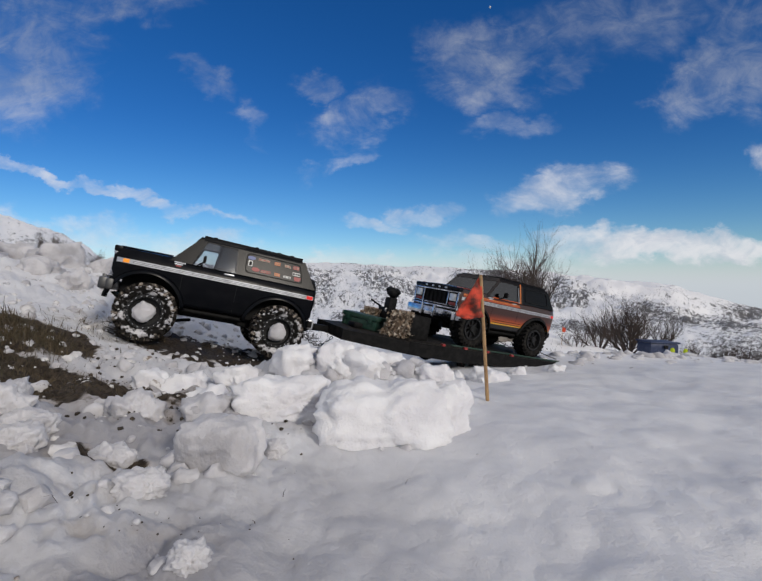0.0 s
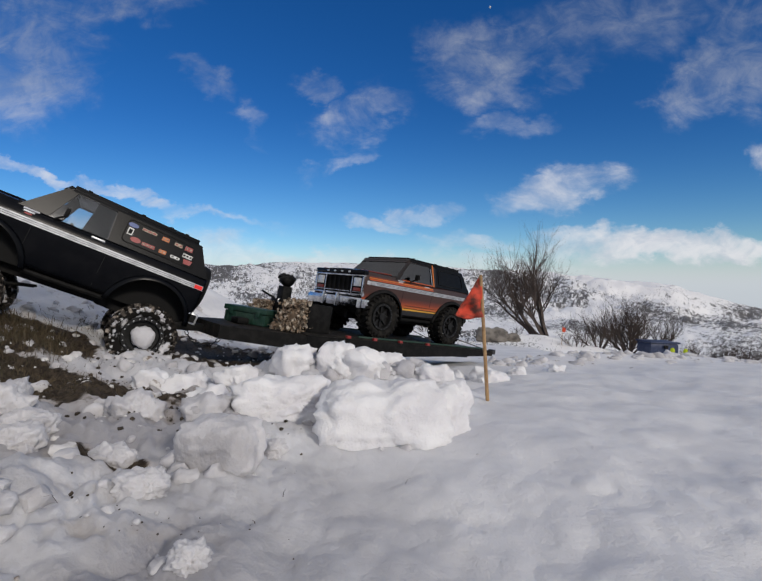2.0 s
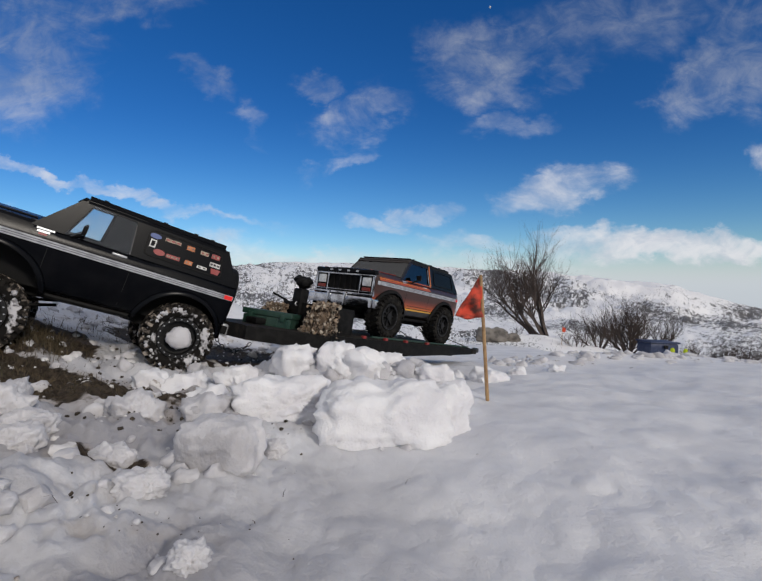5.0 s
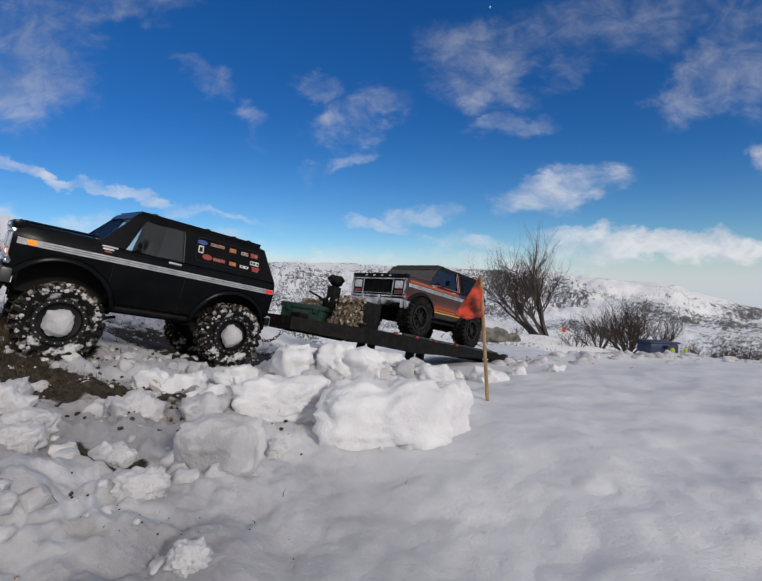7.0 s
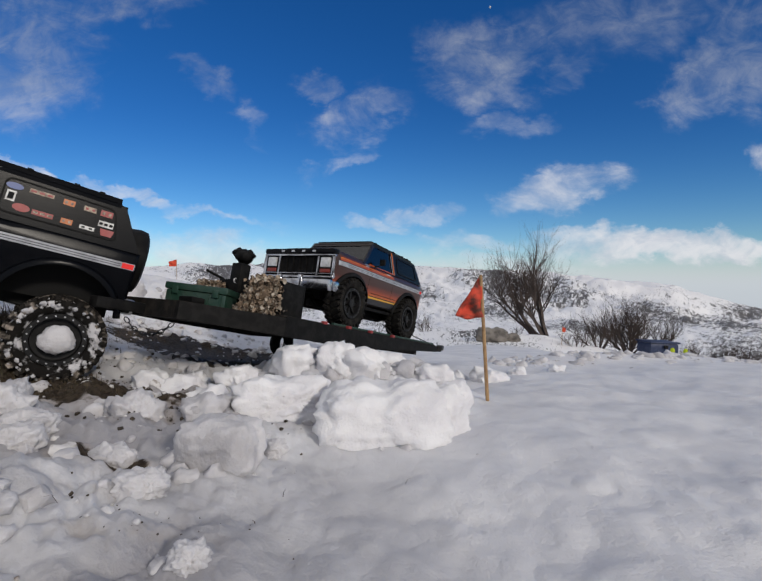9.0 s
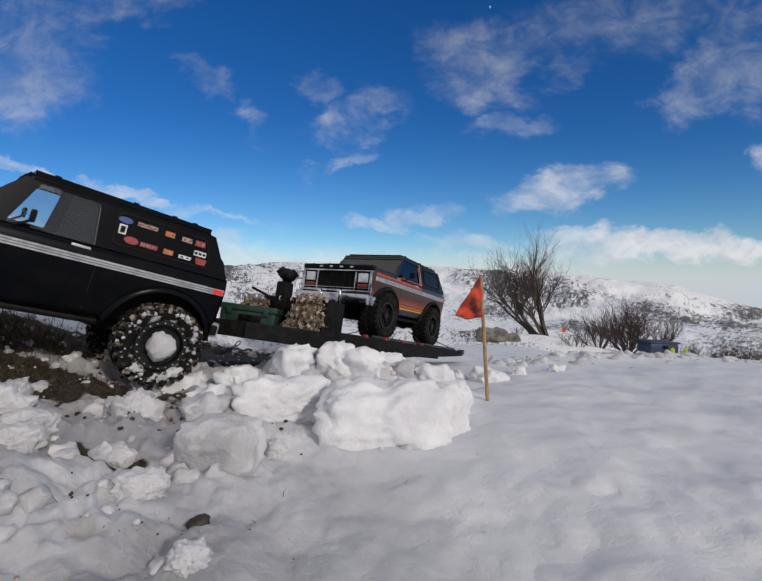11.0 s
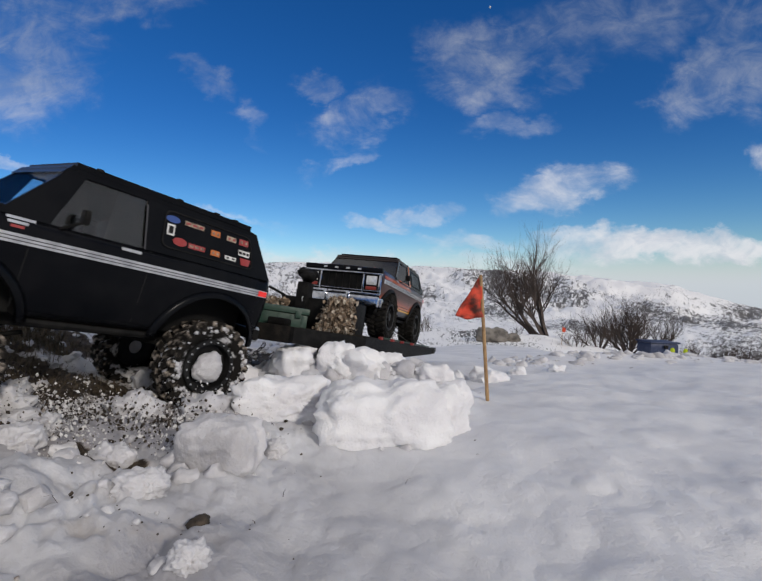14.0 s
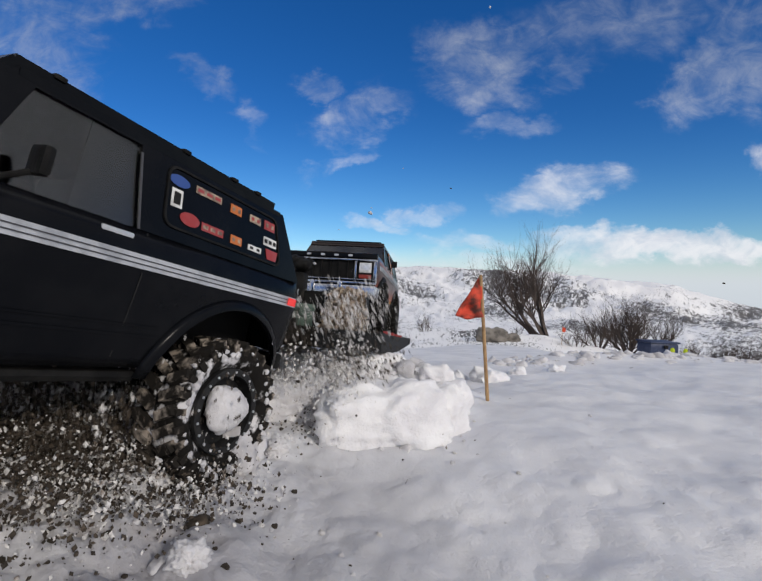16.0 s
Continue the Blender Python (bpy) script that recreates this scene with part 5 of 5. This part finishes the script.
def make_case():
    root = new("plastic_case")
    tagged(root, "small dark green plastic case lying on the trailer", "case")
    part("base", box(-0.060, 0.060, -0.033, 0.033, 0.0, 0.028, 0.003), M["green"], root)
    part("lid", box(-0.063, 0.063, -0.036, 0.036, 0.0285, 0.042, 0.003), M["green"], root)
    for x in (-0.04, 0.04):
        part("latch", box(x - 0.006, x + 0.006, 0.0355, 0.039, 0.020, 0.035, 0.001), M["green"], root)
    for k in range(5):
        x = -0.05 + 0.025 * k
        part("rib", box(x - 0.002, x + 0.002, 0.0325, 0.035, 0.002, 0.026), M["green"], root)
    return root


def make_gear_box():
    root = new("gear_box")
    tagged(root, "black open box with a post, half draped in netting", "box")
    part("side_panel", box(0.014, 0.074, -0.075, -0.071, 0.0, 0.070, 0.001), M["trim"], root)
    part("side_panel", box(0.014, 0.074, 0.111, 0.115, 0.0, 0.070, 0.001), M["trim"], root)
    part("front_panel", box(0.074, 0.079, -0.075, 0.115, 0.0, 0.070, 0.001), M["trim"], root)
    part("back_panel", box(0.009, 0.014, -0.075, 0.115, 0.0, 0.070, 0.001), M["trim"], root)
    part("floor_panel", box(0.014, 0.074, -0.071, 0.111, 0.001, 0.005), M["trim"], root)
    px, py = 0.074, -0.019
    post = part("post", box(px - 0.014, px + 0.014, py - 0.015, py + 0.015, 0.005, 0.105, 0.004), M["trim"], root, "square black post")
    part("neck", rod((px, py, 0.103), (px, py, 0.122), 0.007), M["trim"], post)
    for k, (dx, dy, dz, r) in enumerate(((0.0, 0.004, 0.121, 0.020), (-0.003, 0.014, 0.125, 0.013), (0.005, -0.008, 0.127, 0.014))):
        v, f = lump_shape(3, 77 + k, 0.3)
        me = bpy.data.meshes.new("knob")
        me.from_pydata((v * (r, r, r * 0.85) + (px + dx, py + dy, dz)).tolist(), [], f.tolist())
        finish("knob", me, M["trim"], post, "rounded black knob", smooth=60)
    part("ring", lathe([(0.004, -0.001), (0.006, 0), (0.004, 0.001)], 14, closed=True), M["silver"], post, m=Matrix.Translation((px + 0.015, py + 0.006, 0.065)))
    part("bracket", rod((px, py - 0.05, 0.07), (px + 0.02, py - 0.085, 0.085), 0.003), M["trim"], root)
    return root


def make_net(name, size, count, seed, label):
    """Ragged scraps of netting in a heap."""
    rnd = random.Random(seed)
    root = new(name)
    tagged(root, label, "netting", group="netting heaps")
    for k, mt in enumerate(M["camo"]):
        V, F = [], []
        for _ in range(count):
            a, h = rnd.uniform(0, 6.28), rnd.uniform(0, 1)
            rr = math.sqrt(rnd.random()) * (1 - 0.35 * h)
            c = Vector((math.cos(a) * rr * size[0], math.sin(a) * rr * size[1], h * size[2]))
            q = Euler([rnd.uniform(0, 6.28) for _ in range(3)]).to_matrix()
            s = 0.0015 + 0.005 * rnd.random() ** 1.8
            c += Vector((rnd.gauss(0, 0.005) + 0.022 * (0.5 - h), rnd.gauss(0, 0.005), 0))
            n = len(V)
            for dx, dy, dz in ((-1, -0.5, 0), (0.2, -0.8, 0.4), (1, -0.2, 0), (0.6, 0.7, -0.4), (-0.5, 0.6, 0.3)):
                p = c + q @ Vector((dx, dy, dz)) * s
                V.append((p.x, p.y, max(p.z, 0.0)))
            F.append(tuple(range(n, n + 5)))
        me = bpy.data.meshes.new("netting")
        me.from_pydata(V, [], F)
        thicken(finish("netting", me, mt, root, smooth=0), 0.0005, 0)
    v, f = lump_shape(3, seed, 0.25)
    me = bpy.data.meshes.new("core")
    v = v * (size[0] * 0.55, size[1] * 0.55, size[2] * 0.38) + (0, 0, size[2] * 0.40)
    me.from_pydata(v.tolist(), [], f.tolist())
    finish("core", me, M["camo"][1], root, smooth=80)
    return root


def make_chain():
    root = new("tow_chain")
    tagged(root, "sagging dark steel tow chain at the hitch", "chain")
    n = 11
    for k in range(n):
        a = (k + 0.5) / n
        x, z = -0.255 - 0.085 * a, -0.012 - 0.028 * 4 * a * (1 - a)
        slope = math.atan2(-0.028 * 4 * (1 - 2 * a), -0.085)
        bm = bmesh.new()
        rows = []
        for i in range(12):
            t = 2 * math.pi * i / 12
            cx, cz = 0.0065 * math.cos(t), 0.0036 * math.sin(t)
            rows.append([(cx + 0.0011 * math.cos(u) * math.cos(t), 0.0011 * math.sin(u), cz + 0.0011 * math.cos(u) * math.sin(t)) for u in [2 * math.pi * w / 6 for w in range(7)]])
        rows.append(rows[0])
        grid_sheet(rows, bm)
        part("link", bm, M["chain"], root, m=Matrix.Translation((x, 0.02, z)) @ Matrix.Rotation(-slope, 4, "Y") @ Matrix.Rotation(radians(90 * (k % 2)), 4, "X"))
    return root


trailer = make_trailer()
case = make_case()
gear_box = make_gear_box()
net_near = make_net("camouflage_net", (0.044, 0.044, 0.078), 520, 4, "heap of tan and brown camouflage netting scraps")
net_far = make_net("camouflage_net", (0.042, 0.036, 0.062), 420, 6, "heap of pale tan camouflage netting scraps")
chain = make_chain()
BED = -0.0585
DECK = pose(0, 0, -0.0125, 0, -1.65, 0)   # the deck slopes a little against the truck's body
LOADS = ((trailer, DECK), (cargo_truck, pose(0, 0, 0.0015)), (case, DECK @ pose(0.468, -0.030, BED - 0.0035, 0, 0, -62)), (gear_box, DECK @ pose(0.318, 0, BED + 0.0005)),
         (net_near, DECK @ pose(0.420, 0.085, BED - 0.003)), (net_far, DECK @ pose(0.425, -0.075, BED - 0.002)))


# ---- what moves ----
BLACK_ROWS = (
    (0, -0.461, 1.217, 0.112, 2, -7.5, -156.4),
    (0.5, -0.599, 1.211, 0.144, 2.1, -8.8, -154.5),
    (1, -0.724, 1.168, 0.186, 1.8, -15.5, -150.8),
    (1.5, -0.73, 1.065, 0.204, 0.1, -16.2, -149.2),
    (2, -0.685, 0.971, 0.194, -0.2, -18.3, -146.3),
    (2.5, -0.644, 0.85, 0.19, -7.7, -16.1, -138.5),
    (3, -0.642, 0.862, 0.187, -5.9, -16.5, -145.6),
    (3.5, -0.641, 0.843, 0.189, -7, -16.1, -140.5),
    (4, -0.625, 0.88, 0.177, -6.8, -13.8, -146.1),
    (4.2, -0.616, 0.911, 0.174, -6.9, -14.3, -146.3),
    (6.3, -0.555, 0.917, 0.151, -5.8, -10.3, -141.6),
    (6.5, -0.541, 0.946, 0.148, -5.4, -9.6, -140.5),
    (7, -0.522, 0.969, 0.145, -5.2, -6.9, -138),
    (7.5, -0.534, 0.936, 0.156, -6.1, -11.2, -145.7),
    (8, -0.693, 0.809, 0.212, -6.7, -15.1, -146.7),
    (8.5, -0.706, 0.739, 0.214, -8.1, -10.3, -145),
    (9, -0.688, 0.7, 0.214, -8.1, -10.2, -143.9),
    (9.2, -0.692, 0.706, 0.209, -6.7, -7.7, -143.2),
    (11.3, -0.546, 0.735, 0.168, -8.7, -11.3, -135.2),
    (11.5, -0.55, 0.762, 0.17, -10.6, -12.4, -133.1),
    (12, -0.562, 0.702, 0.176, -10.8, -14.2, -134.8),
    (12.5, -0.51, 0.519, 0.182, -6.9, -8.4, -126.4),
    (13, -0.475, 0.481, 0.168, -6.9, -6.5, -120.6),
    (13.5, -0.489, 0.501, 0.172, -8.2, -6.9, -123.7),
    (14, -0.443, 0.622, 0.155, -8.1, -7, -126.5),
    (14.5, -0.379, 0.711, 0.142, -4.8, -7, -120.8),
    (15, -0.409, 0.646, 0.145, -4.3, -11.6, -116),
    (15.3, -0.364, 0.443, 0.15, -3.5, -10.2, -114.8),
    (15.5, -0.332, 0.369, 0.153, -6.8, -5.8, -114.1),
    (15.6, -0.332, 0.364, 0.153, -8.1, -5.9, -113.3),
    (16, -0.321, 0.344, 0.152, -8.3, -6.8, -114.7),
)

ORANGE_ROWS = (
    (0, 0.356, 1.62, 0.06, -5.8, -9.3, -146.1),
    (0.5, 0.244, 1.532, 0.086, -4.9, -8.7, -150.3),
    (1, 0.118, 1.462, 0.103, -1.6, -7.3, -148.6),
    (1.5, 0.052, 1.44, 0.107, -2.4, -8.5, -143.1),
    (2, 0.032, 1.449, 0.113, -3.4, -7.2, -136.4),
    (2.5, 0.008, 1.421, 0.118, -4, -7.4, -128.5),
    (3, 0.002, 1.415, 0.118, -3.9, -7.4, -126.7),
    (3.5, 0.01, 1.408, 0.113, -2.8, -8.7, -128.7),
    (4, 0.012, 1.429, 0.114, -4.2, -7.6, -126.7),
    (6.5, 0.096, 1.524, 0.097, -3, -8.2, -128.2),
    (7, 0.13, 1.557, 0.09, -1.5, -10.4, -131.7),
    (7.5, 0.101, 1.534, 0.095, -3.3, -8.5, -127.3),
    (8, -0.046, 1.382, 0.133, -1.6, -9.2, -125.2),
    (8.5, -0.091, 1.315, 0.144, -1.3, -10.3, -122.6),
    (9, -0.102, 1.298, 0.148, -1.8, -9.7, -119.7),
    (9.2, -0.111, 1.295, 0.152, -2.4, -9.1, -117.3),
    (11.3, -0.01, 1.416, 0.11, -2.7, -8.7, -119.8),
    (11.5, -0.01, 1.435, 0.108, -3.8, -8.9, -118.5),
    (12, -0.034, 1.371, 0.114, -3.8, -9.3, -116.9),
    (12.5, -0.09, 1.291, 0.139, -3.4, -8.3, -108.4),
    (13, -0.089, 1.307, 0.138, -3.4, -8.1, -108),
    (13.5, -0.09, 1.296, 0.139, -3.7, -7.8, -108.1),
    (14, -0.046, 1.407, 0.115, -5.1, -8.4, -107.7),
    (14.5, -0.008, 1.572, 0.108, -3.2, -8.1, -109.1),
    (15, -0.029, 1.487, 0.104, -3, -7.8, -109),
    (15.5, -0.091, 1.281, 0.146, -3.4, -7.2, -99.6),
    (16, -0.096, 1.265, 0.147, -3, -6.6, -97.4),
)
REAR_DROP = ((0.0, -0.006), (0.5, -0.015), (1.0, -0.036), (1.5, -0.042), (2.0, -0.042), (2.5, -0.033), (3.0, -0.025), (3.5, -0.031), (4.0, -0.019), (4.2, -0.014), (6.3, -0.003), (6.5, -0.01), (7.0, -0.014), (7.5, -0.016), (8.0, -0.039), (8.5, -0.042), (9.0, -0.042), (11.3, -0.008), (11.5, -0.016), (12.0, -0.019), (12.5, -0.035), (13.0, -0.019), (14.0, -0.029), (14.5, -0.018), (15.0, -0.031), (15.5, -0.03), (15.6, -0.016), (16.0, -0.023))
FRONT_DROP = ((0.0, 0.014), (0.5, -0.025), (1.0, -0.009), (1.5, -0.038), (6.3, -0.012), (6.5, -0.011), (7.0, -0.003), (14.5, -0.02), (16.0, -0.016))


def between(rows, t):
    ts = [r[0] for r in rows]
    cols = []
    for c in range(1, 7):
        vals = np.unwrap([math.radians(r[c]) for r in rows]) if c > 3 else np.array([r[c] for r in rows])
        v = np.interp(t, ts, vals)
        cols.append(math.degrees(v) if c > 3 else v)
    return pose(*cols)


def spin_along(rows, extra=()):
    """How far the wheels have turned, from the way driven and the slip."""
    out, angle, last = [], 0.0, None
    steps = 160
    for k in range(steps + 1):
        t = 16.0 * k / steps
        m = between(rows, t)
        if last is not None:
            d = m.translation - last.translation
            ahead = d.dot(m.to_3x3() @ Vector((1, 0, 0)))
            turn = ahead / 0.065
            for t0, t1, rate in extra:
                if t0 <= t < t1:
                    turn += rate * 0.1
            angle += max(-1.4, min(1.4, turn))
        out.append((t, angle))
        last = m
    return out


def motions():
    tow = [(r[0], pose(*r[1:])) for r in BLACK_ROWS]
    walk(tow_truck, tow)
    walk(chain, tow)
    towed = [(r[0], pose(*r[1:])) for r in ORANGE_ROWS]
    for ob, local in LOADS:
        walk(ob, [(t, m @ local) for t, m in towed])
    slip = ((1.6, 3.6, 5.0), (8.3, 9.2, 4.0), (12.2, 13.5, 9.0), (15.1, 16.0, 11.0))
    spin = spin_along(BLACK_ROWS, slip)
    for key, ob in tow_wheels.items():
        x = AXLE_F if key[0] == "f" else AXLE_R
        y = 0.1035 if key[1] == "l" else -0.1035
        rows = []
        for t, a in spin:
            dz = np.interp(t, *zip(*(REAR_DROP if key[0] == "r" else FRONT_DROP)))
            lean = between(BLACK_ROWS, t).to_euler().x
            if key[1] == "r":
                dz = max(-0.05, dz + 0.207 * math.sin(lean))
            rows.append((t, pose(x, y, dz) @ Matrix.Rotation(lean * -0.7, 4, "X") @ Matrix.Rotation(a, 4, "Y")))
        walk(ob, rows)
    throw_clods()
    throw_big_clod()
    throw_spray()


def throw_clods():
    rnd = random.Random(31)
    shapes = []
    for k in range(5):
        v, f = lump_shape(2, 200 + k, 0.5)
        me = bpy.data.meshes.new("flying_clod")
        me.from_pydata((v * (1, 0.8, 0.6)).tolist(), [], f.tolist())
        me.materials.append(M["soil"] if k < 2 else M["lump"] if k < 4 else M["dirty_lump"])
        me.polygons.foreach_set("use_smooth", [True] * len(me.polygons))
        shapes.append(me)
    bursts = [(12.12 + 0.018 * i, -0.30, 0.55, 0.09, -1.0) for i in range(40)] + [(15.08 + 0.0050 * i, -0.13, 0.50, 0.07, 1.0) for i in range(190)]
    for i, (t0, x, y, z, side) in enumerate(bursts):
        me = shapes[i % 5]
        ob = new("thrown_clod", me)
        s = 0.0008 + 0.0026 * rnd.random() ** 2
        ob.scale = (s, s, s)
        tagged(ob, "clod of %s thrown up by the wheels" % ("dark earth" if i % 5 < 2 else "dirty snow"), "clod", group="thrown clods")
        p0 = Vector((x + rnd.gauss(0, 0.05), y + rnd.gauss(0, 0.06), 0))
        p0.z = ground_at(p0.x, p0.y) - 0.016
        vel = Vector((rnd.uniform(-0.35, 0.75), rnd.uniform(-0.15, 0.8), rnd.uniform(1.2, 3.1)))
        if i > 40 and i % 3:
            p0 = Vector((-0.24 + rnd.gauss(0, 0.09), 0.36 + rnd.gauss(0, 0.05), 0))
            p0.z = ground_at(p0.x, p0.y) - 0.016
            vel = Vector((rnd.uniform(-0.35, 0.55), rnd.uniform(-0.15, 0.12), rnd.uniform(0.4, 1.5)))
        rows = [(0.0, Matrix.Translation(p0)), (round(t0 - 0.1, 3), Matrix.Translation(p0))]
        k = 0
        while True:
            k += 1
            dt = 0.06 * k
            q = p0 + vel * dt + Vector((0, 0, -4.9 * dt * dt))
            t = t0 + dt
            floor_z = ground_at(q.x, q.y) + s * 0.3
            if (q.z <= floor_z and k > 2) or t >= 15.94:
                if q.z <= floor_z:
                    q.z = floor_z
                rows.append((min(t, 15.95), Matrix.Translation(q) @ pose(0, 0, 0, 40 * k % 80, 20, 0)))
                rows.append((16.0, Matrix.Translation(q) @ pose(0, 0, 0, 40 * k % 80, 20, 0)))
                break
            rows.append((t, Matrix.Translation(q) @ pose(0, 0, 0, (25 * k) % 360, 12 * k % 360, 0)))
        walk(ob, rows)


def throw_big_clod():
    v, f = lump_shape(3, 214, 0.45)
    me = bpy.data.meshes.new("earth_clod")
    me.from_pydata((v * (0.0095, 0.007, 0.0055)).tolist(), [], f.tolist())
    ob = finish("earth_clod", me, M["soil"], smooth=80)
    tagged(ob, "dark clod of wet earth thrown onto the snow", "clod")
    a, b = Vector((-0.45, 0.68, ground_at(-0.45, 0.68))), Vector((-0.148, 0.362, ground_at(-0.148, 0.362) + 0.002))
    rows = [(0.0, Matrix.Translation(a)), (9.9, Matrix.Translation(a))]
    for k in range(1, 9):
        u = k / 8
        rows.append((9.9 + 0.5 * u, Matrix.Translation(a.lerp(b, u) + Vector((0, 0, 1.1 * u * (1 - u)))) @ pose(0, 0, 0, 45 * k, 0, 0)))
    rows.append((16.0, rows[-1][1]))
    walk(ob, rows)


def spray_piece(name, seed, count, size, mat, label):
    rnd = random.Random(seed)
    v0 = np.array(((1, 0, 0), (-1, 0, 0), (0, 1, 0), (0, -1, 0), (0, 0, 1), (0, 0, -1)), float)
    f0 = np.array(((0, 2, 4), (2, 1, 4), (1, 3, 4), (3, 0, 4), (2, 0, 5), (1, 2, 5), (3, 1, 5), (0, 3, 5)))
    V, F = [], []
    for k in range(count):
        r = size * (0.4 + 1.6 * rnd.random() ** 3)
        c = (rnd.gauss(0, 0.036), rnd.gauss(0, 0.028), rnd.gauss(0, 0.019))
        R = np.array(Euler([rnd.uniform(0, 6.3) for _ in range(3)]).to_matrix())
        V.append((v0 * (1, 0.7, 0.6)) @ R.T * r + c)
        F.append(f0 + k * len(v0))
    me = bpy.data.meshes.new(name)
    me.from_pydata(np.vstack(V).tolist(), [], np.vstack(F).tolist())
    return tagged(finish(name, me, mat, smooth=0), label, "spray", kind="stuff")


def throw_spray():
    rnd = random.Random(77)
    plan = []
    # mud from under the truck
    for k in range(84):
        plan.append((15.02 + 0.0115 * k, rnd.uniform(-0.42, -0.17), rnd.uniform(0.35, 0.45), (rnd.uniform(-0.25, 0.15), rnd.uniform(-0.08, 0.05), rnd.uniform(0.5, 1.75)), "soil" if k % 3 else "dirty_lump"))
    # snow and mud from the rear wheels
    for k in range(16):
        plan.append((15.20 + 0.047 * k, rnd.uniform(-0.15, -0.08), rnd.uniform(0.56, 0.66), (rnd.uniform(-0.1, 0.3), rnd.uniform(0.0, 0.3), rnd.uniform(1.3, 2.2)), "dirty_lump" if k % 3 else "soil"))
    for k in range(18):
        plan.append((12.15 + 0.045 * k, rnd.uniform(-0.46, -0.24), rnd.uniform(0.48, 0.60), (rnd.uniform(-0.3, 0.2), 0.0, rnd.uniform(0.7, 1.2)), "soil" if k % 2 else "dirty_lump"))
    for k, (t0, x, y, vel, mat) in enumerate(plan):
        name = "mud_spray" if mat == "soil" else "snow_spray"
        label = "loose wet earth thrown up by the spinning wheels" if mat == "soil" else "dirty snow crumbs thrown up by the spinning wheels"
        ob = spray_piece(name, 300 + k, 800, 0.0018, M[mat], label)
        turn = rnd.uniform(0, 360)
        p0 = Vector((x, y, ground_at(x, y) - 0.075))
        start = Matrix.Translation(p0) @ pose(0, 0, 0, 0, 0, turn)
        rows = [(0.0, start), (round(t0 - 0.12, 3), start)]
        p1 = Vector((x, y, ground_at(x, y) - 0.01))
        vel = Vector(vel)
        for j in range(0, 12):
            dt = 0.05 * j
            t = t0 + dt
            q = p1 + vel * dt + Vector((0, 0, -4.9 * dt * dt))
            low = ground_at(q.x, q.y) - 0.012
            done = j > 1 and q.z <= low
            if done:
                q.z = low
            if t >= 15.97:
                break
            rows.append((t, Matrix.Translation(q) @ pose(0, 0, 0, 0, 0, turn + 6 * j)))
            if done:
                break
        t, m = rows[-1]
        if t < 15.97 and not done:
            dt = 16.0 - t0
            q = p1 + vel * dt + Vector((0, 0, -4.9 * dt * dt))
            q.z = max(q.z, ground_at(q.x, q.y) - 0.012)
            m = Matrix.Translation(q) @ pose(0, 0, 0, 0, 0, turn + 120 * dt)
        rows.append((16.0, m))
        walk(ob, rows)


motions()
